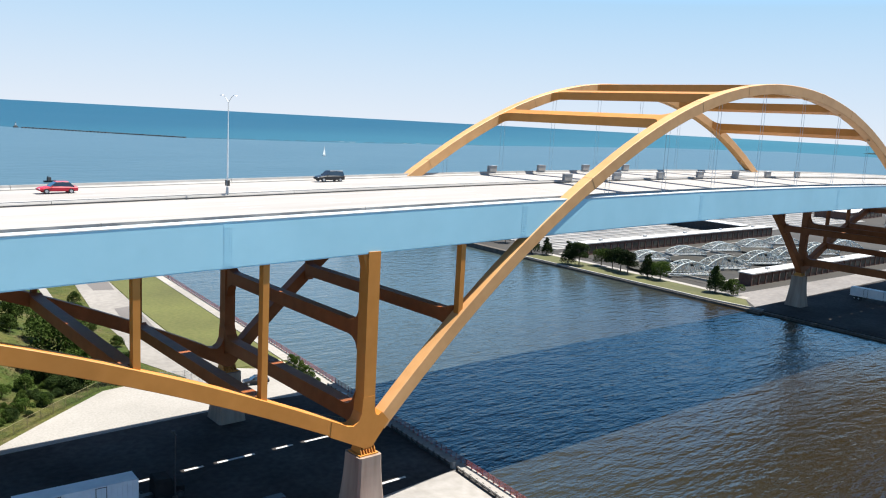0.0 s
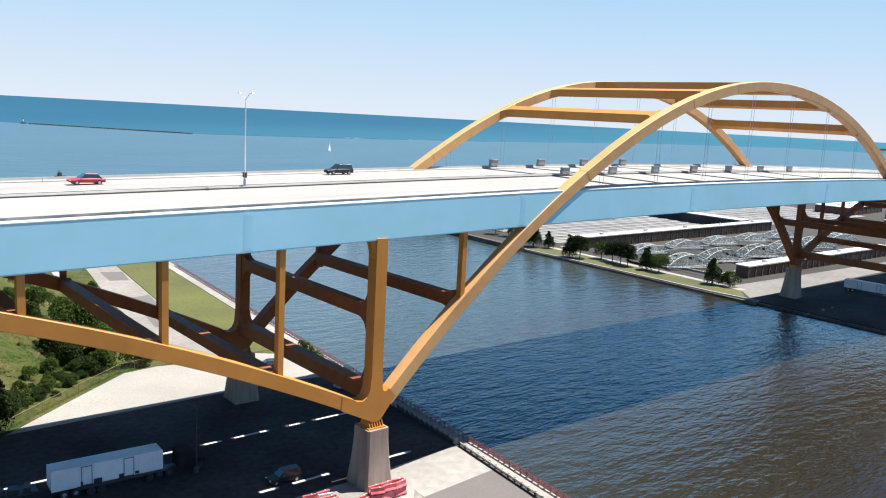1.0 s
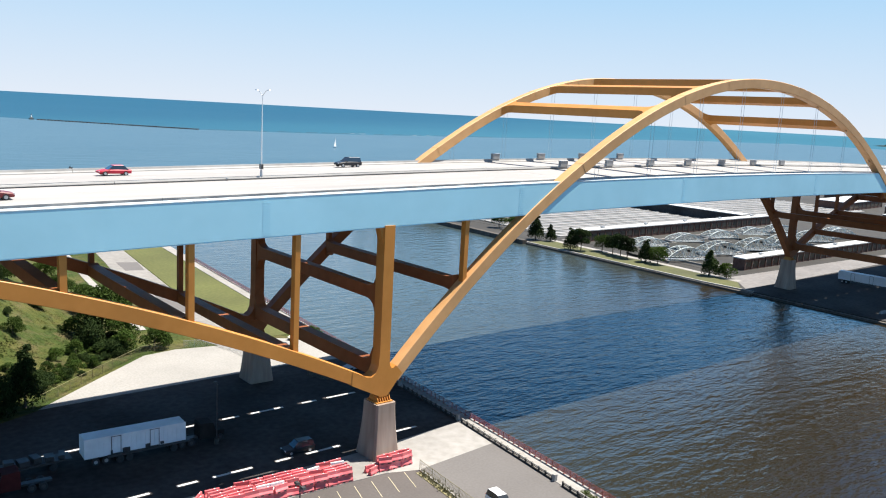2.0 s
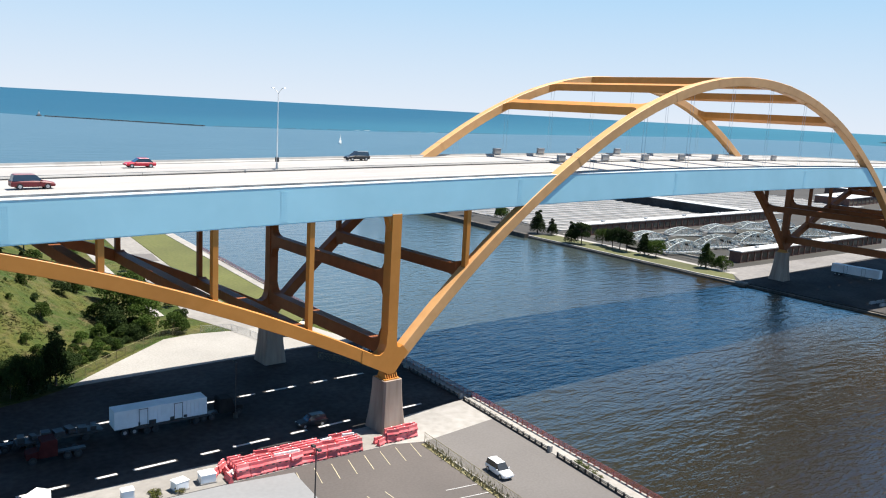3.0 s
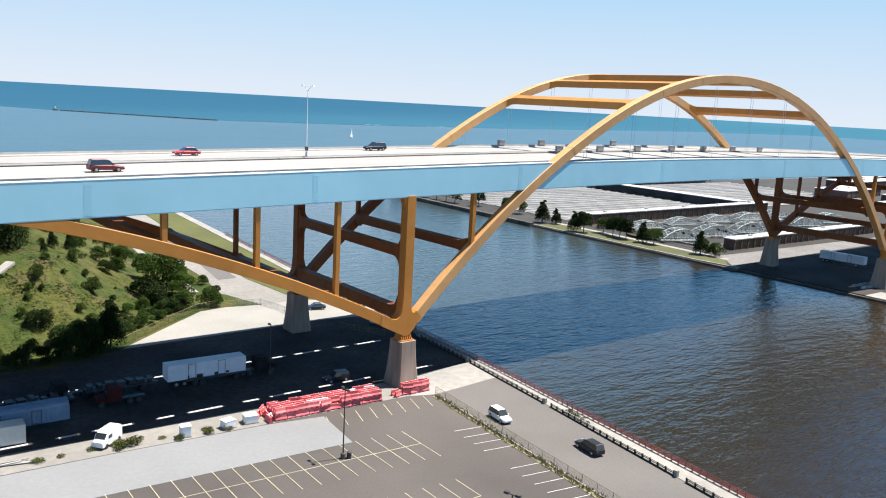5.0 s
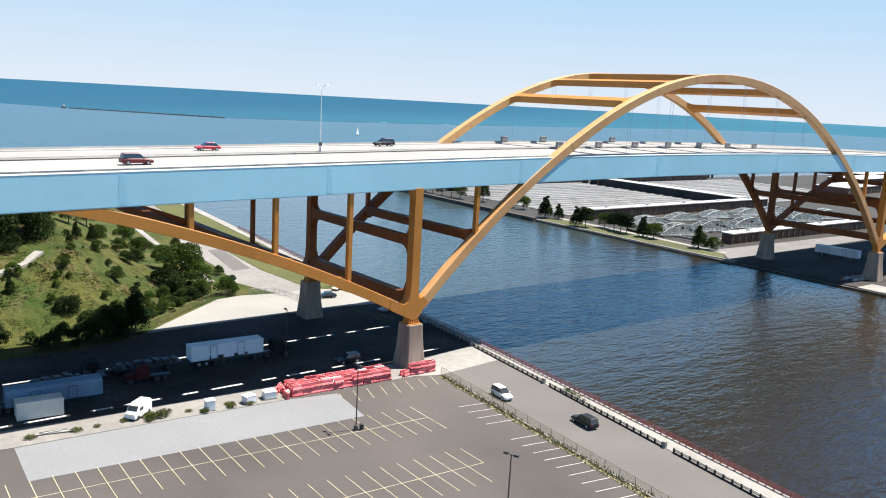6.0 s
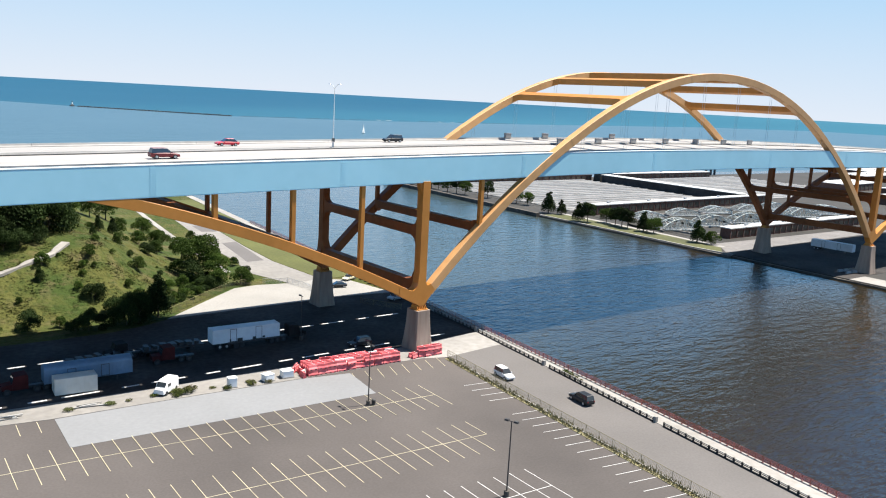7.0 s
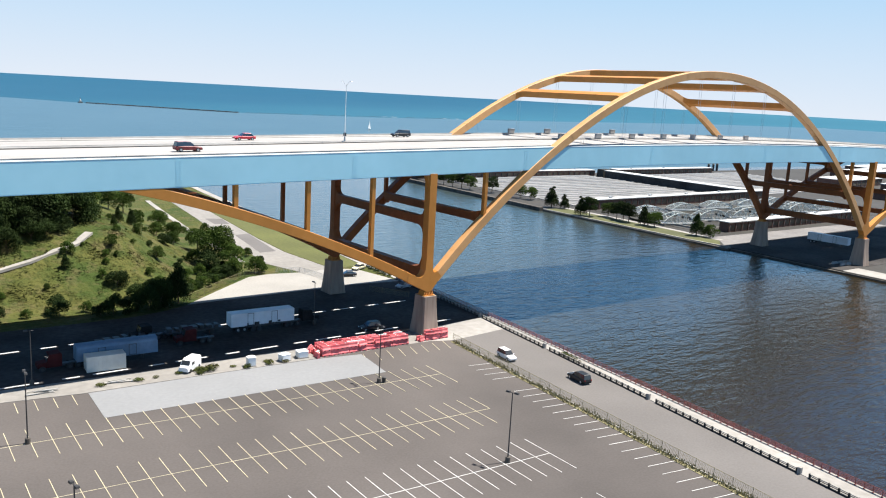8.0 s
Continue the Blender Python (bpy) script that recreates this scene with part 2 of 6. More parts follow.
M = dict(
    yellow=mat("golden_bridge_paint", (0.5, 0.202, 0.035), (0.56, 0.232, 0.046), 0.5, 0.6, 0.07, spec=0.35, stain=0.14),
    # darker, redder copy of the gold: the under-deck shade is in its colour
    deep=mat("shade_darkened_gold_paint", (0.225, 0.066, 0.017), (0.285, 0.09, 0.026), 0.6, 0.7, 0.1, spec=0.25, stain=0.2),
    # paler copy of the gold for the arch, its sunlit look put into paint
    faded=mat("sunlit_gold_paint", (0.59, 0.315, 0.125), (0.66, 0.365, 0.155), 0.5, 0.6, 0.07, spec=0.35, stain=0.12),
    blue=mat("pale_blue_bridge_paint", (0.405, 0.735, 0.845), (0.435, 0.765, 0.875), 0.5, 0.35, 0.05, spec=0.35, stain=0.07),
    # whiter copy of the blue: sunlight on the flange put in its paint
    blue_edge=mat("sunlit_blue_flange", (0.496, 0.576, 0.608), (0.56, 0.624, 0.64), 0.55, 0.8, 0.1, stain=0.1),
    deck=mat("pale_deck_concrete", (0.295, 0.28, 0.266), (0.335, 0.32, 0.306), 0.85, 0.5, 0.06, stain=0.12, stretch=(0.15, 1, 1)),
    barrier=mat("white_barrier_concrete", (0.303, 0.294, 0.279), (0.362, 0.353, 0.337), 0.8, 0.7, 0.08, stain=0.14),
    parapet=mat("grey_parapet_concrete", (0.216, 0.202, 0.187), (0.288, 0.274, 0.252), 0.85, 0.8, 0.08, stain=0.2),
    # deck underside darkened so it throws little light on the frames
    under=mat("shade_brown_steel", (0.11, 0.065, 0.045), (0.17, 0.1, 0.07), 0.8, 1.0, 0.1),
    joint=mat("grey_joint_sealant", (0.19, 0.18, 0.17), (0.23, 0.215, 0.205), 0.8, 2.0),
    pier=mat("stained_pier_concrete", (0.23, 0.165, 0.128), (0.33, 0.262, 0.21), 0.9, 0.9, 0.25, bump=0.03, stain=0.25, stretch=(1, 1, 0.12)),
    concrete=mat("light_concrete", (0.243, 0.228, 0.207), (0.311, 0.295, 0.275), 0.9, 0.7, 0.06, stain=0.16),
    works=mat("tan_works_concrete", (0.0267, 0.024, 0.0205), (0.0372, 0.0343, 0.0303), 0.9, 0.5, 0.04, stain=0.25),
    gravel=mat("pale_gravel", (0.243, 0.23, 0.211), (0.315, 0.302, 0.279), 0.95, 3.0, 0.07, bump=0.03, stain=0.12),
    drive=mat("grey_beige_drive_concrete", (0.19, 0.178, 0.163), (0.25, 0.235, 0.215), 0.9, 0.7, 0.06, stain=0.15),
    east_apron=mat("greyish_apron_concrete", (0.14, 0.131, 0.126), (0.19, 0.178, 0.17), 0.9, 0.7, 0.06, stain=0.18),
    lot=mat("worn_brown_grey_asphalt", (0.074, 0.064, 0.059), (0.09, 0.079, 0.073), 0.9, 3.0, 0.03, stain=0.28),
    patch=mat("pale_sealed_asphalt", (0.192, 0.196, 0.202), (0.214, 0.218, 0.224), 0.9, 1.5, 0.06, stain=0.07),
    road=mat("grey_asphalt", (0.114, 0.104, 0.0982), (0.134, 0.124, 0.118), 0.9, 3.0, 0.05, stain=0.12),
    # darker than sunlit asphalt: part of the bridge's shade is in this colour
    dark_road=mat("shade_darkened_asphalt", (0.042, 0.038, 0.036), (0.07, 0.064, 0.061), 0.95, 1.0, 0.07, spec=0.1, stain=0.45),
    white_line=mat("white_road_paint", (0.5, 0.49, 0.47), (0.6, 0.59, 0.57), 0.8, 4.0, 0.5, stain=0.15),
    yellow_line=mat("faded_yellow_paint", (0.38, 0.335, 0.22), (0.46, 0.41, 0.29), 0.8, 4.0, 0.3, stain=0.2),
    grass=meadow("summer_grass", 1.0, 0.25),
    lawn=mat("mown_lawn", (0.066, 0.078, 0.016), (0.102, 0.1, 0.028), 0.95, 1.2, 0.05, bump=0.04, stain=0.2),
    leaf=mat("green_leaves", (0.026, 0.056, 0.008), (0.066, 0.1, 0.018), 0.8, 1.2, 0.1, spec=0.12, stain=0.3, per_object=0.25, thin=0.25),
    leaf_dark=mat("dark_leaves", (0.0135, 0.028, 0.007), (0.032, 0.052, 0.012), 0.8, 1.2, 0.1, spec=0.12, stain=0.3, per_object=0.25, thin=0.2),
    blade=meadow("tall_grass_blades", 1.15, 0.0),
    dry_lawn=mat("dry_mown_grass", (0.058, 0.068, 0.02), (0.095, 0.092, 0.036), 0.95, 0.8, 0.06, bump=0.04, stain=0.25),
    tan_panel=mat("tan_window_panel", (0.11, 0.082, 0.052), (0.165, 0.128, 0.085), 0.85, 0.6, 0.1, stain=0.25, per_object=0.35),
    straw=mat("dry_weed_stems", (0.195, 0.173, 0.0825), (0.3, 0.27, 0.15), 0.9, 1.5, 0.3, thin=0.15),
    bark=mat("grey_brown_bark", (0.07, 0.05, 0.035), (0.12, 0.09, 0.065), 0.95, 4.0, 0.3),
    red=mat("sun_faded_red_plastic", (0.6, 0.085, 0.1), (0.68, 0.19, 0.19), 0.6, 1.0, 0.2, stain=0.2, per_object=0.25),
    white_plastic=mat("white_plastic", (0.72, 0.72, 0.7), (0.8, 0.8, 0.78), 0.5, 1.0, 0.2, stain=0.08),
    rail_red=mat("rust_red_rail_paint", (0.17, 0.035, 0.03), (0.24, 0.06, 0.05), 0.65, 2.0, 0.3),
    steel=mat("galvanised_steel", (0.42, 0.43, 0.44), (0.55, 0.56, 0.57), 0.45, 2.0, 0.2, metal=0.7),
    cable=mat("grey_hanger_steel", (0.42, 0.5, 0.54), (0.5, 0.58, 0.62), 0.5, 2.0, 0.2, metal=0.1),
    wire=mat("rusty_fence_wire", (0.16, 0.14, 0.07), (0.24, 0.21, 0.11), 0.8, 2.0, 0.2),
    dark_metal=mat("dark_painted_metal", (0.03, 0.03, 0.032), (0.055, 0.052, 0.05), 0.55, 2.0, 0.2),
    brick=mat("red_brown_brick", (0.108, 0.0504, 0.036), (0.158, 0.0828, 0.0612), 0.9, 1.2, 0.1, stain=0.2),
    roof_white=mat("white_roof_membrane", (0.476, 0.476, 0.462), (0.544, 0.544, 0.53), 0.8, 0.5, 0.05, stain=0.1),
    cover=mat("grey_tank_cover", (0.2, 0.194, 0.188), (0.285, 0.277, 0.268), 0.85, 0.4, 0.03, stain=0.15),
    basin=mat("dark_gravel", (0.0206, 0.0195, 0.0175), (0.0391, 0.0371, 0.034), 0.9, 0.8, 0.05, stain=0.35),
    slot=mat("dark_basin_water", (0.035, 0.035, 0.032), (0.06, 0.058, 0.05), 0.9, 0.5, 0.05, spec=0.1),
    truss=mat("white_truss_paint", (0.5, 0.54, 0.52), (0.58, 0.62, 0.6), 0.6, 1.0, 0.1),
    quay=mat("dark_quay_wall", (0.0504, 0.0432, 0.036), (0.108, 0.0936, 0.0792), 0.9, 0.8, 0.1, stain=0.35, stretch=(1, 1, 0.3)),
    rubble=mat("breakwater_stone", (0.02, 0.024, 0.026), (0.04, 0.043, 0.045), 0.9, 0.3, 0.05),
    window=glass_mat("dark_window_glass", (0.025, 0.03, 0.035)),
    tyre=mat("black_rubber", (0.02, 0.02, 0.02), (0.035, 0.035, 0.035), 0.8, 3.0),
    trailer=mat("ribbed_white_trailer_skin", (0.68, 0.7, 0.72), (0.76, 0.78, 0.79), 0.5, 1.0, 0.15, stain=0.12),
    cream_box=mat("cream_container_paint", (0.62, 0.58, 0.5), (0.7, 0.66, 0.58), 0.6, 1.0, 0.2, stain=0.12),
    container=mat("faded_blue_container", (0.1, 0.17, 0.25), (0.13, 0.21, 0.3), 0.6, 1.0, 0.2, stain=0.15),
    sail=mat("white_sailcloth", (0.75, 0.75, 0.73), (0.82, 0.82, 0.8), 0.8, 0.3),
    river=water_mat("murky_river_water", (0.0205, 0.0138, 0.0048), (0.016, 0.0115, 0.0045), 1.25, 0.21, 0.05, 0.5, 0.012, ((0.041, 0.057, 0.057), -22.0, 95.0, 60.0, -30.0)),
    lake=water_mat("harbour_water", (0.045, 0.088, 0.115), (0.037, 0.077, 0.103), 0.3, 0.4, 0.3, 0.06, 0.02),
    open_lake=water_mat("open_lake_water", (0.025, 0.095, 0.133), (0.022, 0.088, 0.125), 0.2, 0.4, 0.4, 0.02, 0.0012, ((0.012, 0.058, 0.098), 300.0, 2000.0, 700.0, -30.0)),
    far_land=mat("far_shore", (0.05, 0.08, 0.07), (0.08, 0.1, 0.08), 0.95, 0.05, 0.01),
)


def paint(name, c):
    return mat(name, c, tuple(min(1, v * 1.12 + 0.005) for v in c), 0.4, 1.0, 0.2, spec=0.4, stain=0.05)


# ---- building blocks ----
def mesh_of(bm, name):
    me = bpy.data.meshes.new(name)
    bm.normal_update()
    bm.to_mesh(me)
    bm.free()
    return me


def part(name, bm, material, parent, label=""):
    """Links a bmesh as one mesh object under a thing or a part."""
    me = mesh_of(bm, name)
    me.materials.append(material)
    ob = new(name, me)
    ob.parent = parent
    if label:
        ob["label"] = label
    return ob


def solid(name, bm, material, label, category, kind="", group=""):
    me = mesh_of(bm, name)
    me.materials.append(material)
    return tagged(new(name, me), label, category, group, kind)


def thing(name, label, category, m=None, group=""):
    ob = tagged(new(name), label, category, group)
    ob.empty_display_size = 0.5
    if m is not None:
        ob.matrix_basis = m
    return ob


def box(bm, c, s, rz=0.0, top=(1, 1)):
    """A box with centre c and size s, turned by rz degrees, its top narrowed by the factors in top."""
    co, si = math.cos(radians(rz)), math.sin(radians(rz))
    vs = []
    for dz in (-0.5, 0.5):
        kx, ky = (top if dz > 0 else (1, 1))
        for dx, dy in ((-0.5, -0.5), (0.5, -0.5), (0.5, 0.5), (-0.5, 0.5)):
            x, y = dx * s[0] * kx, dy * s[1] * ky
            vs.append(bm.verts.new((c[0] + x * co - y * si, c[1] + x * si + y * co, c[2] + dz * s[2])))
    for f in ((3, 2, 1, 0), (4, 5, 6, 7), (0, 1, 5, 4), (1, 2, 6, 5), (2, 3, 7, 6), (3, 0, 4, 7)):
        bm.faces.new([vs[i] for i in f])
    return vs


def prism(bm, poly, axis, a, b):
    """A polygon pushed along an axis from a to b. axis y: poly in (x, z); x: (y, z); z: (x, y)."""
    def at(p, v):
        return {"y": (p[0], v, p[1]), "x": (v, p[0], p[1]), "z": (p[0], p[1], v)}[axis]
    lo = [bm.verts.new(at(p, a)) for p in poly]
    hi = [bm.verts.new(at(p, b)) for p in poly]
    k = len(poly)
    bm.faces.new(lo)
    bm.faces.new(hi[::-1])
    for i in range(k):
        j = (i + 1) % k
        bm.faces.new((lo[j], lo[i], hi[i], hi[j]))
    bmesh.ops.recalc_face_normals(bm, faces=bm.faces)


def tube(bm, a, b, r, r2=None, sides=8):
    a, b = Vector(a), Vector(b)
    r2 = r if r2 is None else r2
    d = (b - a).normalized()
    u = d.orthogonal().normalized()
    v = d.cross(u)
    rings = []
    for p, q in ((a, r), (b, r2)):
        rings.append([bm.verts.new(p + q * (math.cos(t) * u + math.sin(t) * v)) for t in (2 * math.pi * i / sides for i in range(sides))])
    for i in range(sides):
        j = (i + 1) % sides
        bm.faces.new((rings[0][i], rings[0][j], rings[1][j], rings[1][i]))
    bm.faces.new(rings[0][::-1])
    bm.faces.new(rings[1])


def sweep(bm, path, width, depth, ch=0.07):
    """A bevelled box section carried along a path of points, its depth across the path in the upright plane."""
    rings = []
    n = len(path)
    for i in range(n):
        p = Vector(path[i])
        t = (Vector(path[min(i + 1, n - 1)]) - Vector(path[max(i - 1, 0)])).normalized()
        side = Vector((-t.y, t.x, 0))
        side = side.normalized() if side.length > 1e-6 else Vector((0, 1, 0))
        up = t.cross(side)
        if up.z < 0:
            up, side = -up, -side
        w, h = (width[i] if isinstance(width, list) else width) / 2, depth / 2
        rings.append([bm.verts.new(p + side * a + up * b) for a, b in ((-w + ch, -h), (w - ch, -h), (w, -h + ch), (w, h - ch), (w - ch, h), (-w + ch, h), (-w, h - ch), (-w, -h + ch))])
    for a, b in zip(rings, rings[1:]):
        for i in range(8):
            j = (i + 1) % 8
            bm.faces.new((a[i], a[j], b[j], b[i]))
    bm.faces.new(rings[0])
    bm.faces.new(rings[-1][::-1])
    bmesh.ops.recalc_face_normals(bm, faces=bm.faces)


def ribbon(bm, pts, w, z, h=0.02):
    """A flat strip of width w and height h along a polyline in plan."""
    L, R = [], []
    n = len(pts)
    for i in range(n):
        t = Vector((*pts[min(i + 1, n - 1)], 0)) - Vector((*pts[max(i - 1, 0)], 0))
        s = Vector((-t.y, t.x, 0)).normalized() * w / 2
        zz = z(*pts[i]) if callable(z) else z
        p = Vector((*pts[i], zz + h))
        L.append((bm.verts.new(p + s), bm.verts.new(p + s - Vector((0, 0, h + 0.3)))))
        R.append((bm.verts.new(p - s), bm.verts.new(p - s - Vector((0, 0, h + 0.3)))))
    for i in range(n - 1):
        bm.faces.new((L[i][0], R[i][0], R[i + 1][0], L[i + 1][0]))
        bm.faces.new((L[i][1], L[i][0], L[i + 1][0], L[i + 1][1]))
        bm.faces.new((R[i][0], R[i][1], R[i + 1][1], R[i + 1][0]))
    bmesh.ops.recalc_face_normals(bm, faces=bm.faces)


def B():
    return bmesh.new()


rnd = random.Random(7)

# ---- the water: river, harbour and open lake ----
WATER = -2.0
def sheet(name, poly, z, material, label, category):
    bm = B()
    bm.faces.new([bm.verts.new((*p, z)) for p in poly])
    bm.normal_update()
    bm.faces.ensure_lookup_table()
    if bm.faces[0].normal.z < 0:
        bmesh.ops.reverse_faces(bm, faces=bm.faces)
    return solid(name, bm, material, label, category, "structure")


sheet("river", [(-900, -1500), (900, -1500), (900, 300), (-900, 300)], WATER, M["river"], "murky green-brown river water with small wind ripples", "water")
BREAK = [(-2600, 1950), (160, 1590), (255, 1430), (372, 1290), (452, 1200), (700, 1180), (1150, 1250), (2100, 1480), (2800, 1480)]
EYE = (-75, -105)


def around(r, degrees):
    """A point r metres from a spot near the camera's path, by compass bearing."""
    return (EYE[0] + r * math.sin(radians(degrees)), EYE[1] + r * math.cos(radians(degrees)))


RIM = [around(3300, d) for d in range(-48, 61, 4)]
sheet("water", [(-2600, 300), (3300, 300), (3300, 1250)] + BREAK[::-1], WATER, M["lake"], "grey-blue harbour water behind the breakwater", "water")
sheet("lake", BREAK + RIM[::-1], WATER, M["open_lake"], "open teal lake beyond the breakwater", "water")


def far_lake():
    """The far lake, lifted to the horizon's height in the camera's view."""
    bm = B()
    rings = []
    for k in range(13):
        f = k / 12
        z = WATER + 33.0 * f ** 1.35
        rings.append([bm.verts.new((*around(3300 + 1550 * f, d), z)) for d in range(-72, 69, 4)])
    for a, b in zip(rings, rings[1:]):
        for p in range(len(a) - 1):
            bm.faces.new((a[p], a[p + 1], b[p + 1], b[p]))
    bmesh.ops.recalc_face_normals(bm, faces=bm.faces)
    bm.faces.ensure_lookup_table()
    if bm.faces[0].normal.z < 0:
        bmesh.ops.reverse_faces(bm, faces=bm.faces)
    solid("backdrop", bm, M["open_lake"], "far open lake reaching the horizon", "water", "structure")


far_lake()


# ---- the west bank ----
def edge(y):
    """The quay's edge on the west bank."""
    return 20.7 + (0.095 if y < 0 else 0.072) * y


def rail_line(y):
    """The guard rail between road and promenade."""
    return 18.3 + 0.122 * y if y < 0 else 18.3 + 0.072 * y


def fence_line(y):
    """The fence between the quay road and the car park."""
    return 3.1 + 0.083 * y


def smooth(v):
    v = max(0.0, min(1.0, v))
    return v * v * (3 - 2 * v)


def hill(x, y):
    """The height of the grassy mound."""
    foot = 45.5 if x < -38 else 45.5 + (x + 38) * 0.62
    right = -13 + 0.1 * (y - 60)
    h = 13.0 * smooth((y - foot) / 38.0) ** 0.85 * smooth((right - x) / 38.0)
    h *= 1 - smooth((y - 150) / 60)
    if h > 0.05:
        h += min(1, h / 3) * (0.7 * noise.noise((x * 0.09, y * 0.09, 0)) + 0.25 * noise.noise((x * 0.4, y * 0.4, 3)))
    return max(0.0, h)


def ground_west():
    bm = B()
    ss = [0, 4] + [6 + 2 * i for i in range(70)] + [160, 190, 240, 320, 450, 800]
    ys = [-700, -400, -250, -160, -90, -40, 0, 30] + [38 + 2 * i for i in range(75)] + [200, 240, 290, 330]
    rows = []
    for y in ys:
        rows.append([bm.verts.new((edge(y) - s, y, hill(edge(y) - s, y))) for s in ss])
    for a, b in zip(rows, rows[1:]):
        for i in range(len(ss) - 1):
            bm.faces.new((a[i + 1], a[i], b[i], b[i + 1]))
    for f in bm.faces:
        f.smooth = True
    g = solid("ground", bm, M["grass"], "green and straw-coloured grassy bank with a mound", "ground", "structure")
    w = B()
    lo, hi = [], []
    for y in ys:
        hi.append(w.verts.new((edge(y), y, 0)))
        lo.append(w.verts.new((edge(y), y, -5)))
    for i in range(len(ys) - 1):
        w.faces.new((lo[i], hi[i], hi[i + 1], lo[i + 1]))
    a = w.verts.new((edge(330) - 800, 330, 0))
    b = w.verts.new((edge(330) - 800, 330, -5))
    w.faces.new((lo[-1], hi[-1], a, b))
    solid("quay_wall", w, M["quay"], "dark weathered quay wall above the river", "wall", "structure")


ground_west()


def slab(name, poly, z, material, label, category, h=0.3):
    bm = B()
    prism(bm, poly, "z", z - h, z)
    return solid(name, bm, material, label, category, "structure")


# aprons and roads, each a little above the one below
slab("promenade", [(rail_line(-160), -160), (edge(-160) - 0.02, -160), (edge(0) - 0.02, 0), (edge(62) - 0.02, 62), (rail_line(62), 62), (rail_line(0), 0)], 0.12, M["concrete"], "pale concrete promenade along the quay", "pavement")
slab("promenade_north", [(edge(62) - 3.0, 62), (edge(62) - 0.02, 62), (edge(325) - 0.02, 325), (edge(325) - 3.0, 325)], 0.12, M["concrete"], "pale concrete promenade beside the lawn", "pavement")
slab("road", [(fence_line(-160), -160), (rail_line(-160), -160), (rail_line(-4.2), -4.2), (fence_line(-5.9), -5.9)], 0.05, M["road"], "worn grey asphalt road beside the quay", "road")
slab("apron", [(fence_line(-5.9), -5.9), (rail_line(-4.2), -4.2), (rail_line(0), 0), (rail_line(5), 5), (-1.5, 3.0), (-1.5, -4.5)], 0.055, M["concrete"], "pale concrete road apron by the bridge pier", "pavement")
# this sheet carries the bridge's shade in its dark tone
slab("street", [(-240, 9.0), (-77, 4.3), (-50, 2.9), (-20, 2.6), (-1.5, 3.0), (rail_line(5), 5), (rail_line(42), 42), (8, 44), (-34.4, 41.3), (-40, 38.6), (-47, 36.6), (-57, 36.2), (-240, 38)], 0.03, M["dark_road"], "asphalt street and yard darkened for the bridge's shade", "road")
slab("verge", [(-240, 9.0), (-240, 5), (-77, -1.1), (-66, -2.6), (-49, -3.0), (-27, -3.9), (-8, -4.2), (-1.5, -4.5), (-1.5, 3.0), (-20, 2.6), (-50, 2.9), (-77, 4.3)], 0.1, M["drive"], "pale concrete verge between street and car park", "pavement")
slab("gravel_yard", [(-34.6, 41.5), (-23.1, 51.6), (-12.2, 60.9), (-6, 62), (3.5, 60.5), (12, 62), (18, 58), (rail_line(42), 42), (8, 43.5)], 0.06, M["gravel"], "bright pale gravel yard beside the street", "ground")
slab("car_park", [(-240, 5), (-77, -1.1), (-66, -2.6), (-49, -3.0), (-27, -3.9), (-8, -4.2), (-1.5, -4.5), (fence_line(-5.9), -5.9), (fence_line(-160), -160), (-240, -160)], 0.04, M["lot"], "worn brown-grey asphalt car park with faded stripes", "car park")
slab("sealed_patch", [(-65.4, -2.75), (-49, -3.1), (-27, -4.0), (-18.2, -5.3), (-19.3, -15.7), (-65.7, -13.65)], 0.07, M["patch"], "pale grey resealed strip of car park", "pavement")
slab("drive", [(2.5, 60), (12, 62), (10.0, 87), (11.5, 110), (15.5, 150), (22, 215), (14, 215), (7, 152), (1.6, 113), (0.6, 92), (-2, 75)], 0.065, M["drive"], "pale concrete drive climbing beside the lawn", "road")
slab("lawn", [(12.3, 62), (edge(62) - 3.1, 62), (edge(215) - 3.1, 215), (22.3, 215), (15.8, 150), (11.8, 110), (10.3, 87)], 0.05, M["lawn"], "mown green lawn between drive and promenade", "lawn")
for i, poly in enumerate(([(7.1, 117.4), (12.1, 118.6), (8.3, 89.1), (3.1, 88.7)], [(9.7, 151.5), (15.2, 149.5), (13.5, 138), (8.6, 139)])):
    slab("drive_patch", poly, 0.085, M["road"], "dark asphalt patch in the drive", "pavement")
pb = B()
ribbon(pb, [(-150, 52), (-100, 55), (-80, 58.5), (-68.4, 62.3), (-62, 64.5), (-56, 67.5), (-51, 70.5), (-47, 74.5)], 2.0, hill, 0.3)
solid("footpath", pb, M["concrete"], "narrow pale footpath across the mound", "path", "structure")
pb = B()
ribbon(pb, [(-7, 78), (-6, 92), (-5, 110), (-3, 135), (0, 165), (4, 200)], 1.8, hill, 0.12)
solid("footpath_east", pb, M["concrete"], "narrow pale footpath beside shrubs", "path", "structure")

# white dashes paint in the sunlight that falls through the deck's slots
for i in range(-5, 2):
    for y in (6.65, 24.35):
        for a, l in ((-7.9, 5.6), (-12.6, 2.7)):
            bm = B()
            x = i * 13.72 + a
            ribbon(bm, [(x, y + 0.0184 * x), (x + l, y + 0.0184 * (x + l))], 0.45, 0.035, 0.012)
            solid("lane_dash", bm, M["white_line"], "white dash painting in sunlight from the deck slots", "road marking", "structure")

# car park stripes: double rows with a spine, and single rows along the edges
U, V = Vector((0.9988, -0.049, 0)), Vector((0.012, 1.0, 0))


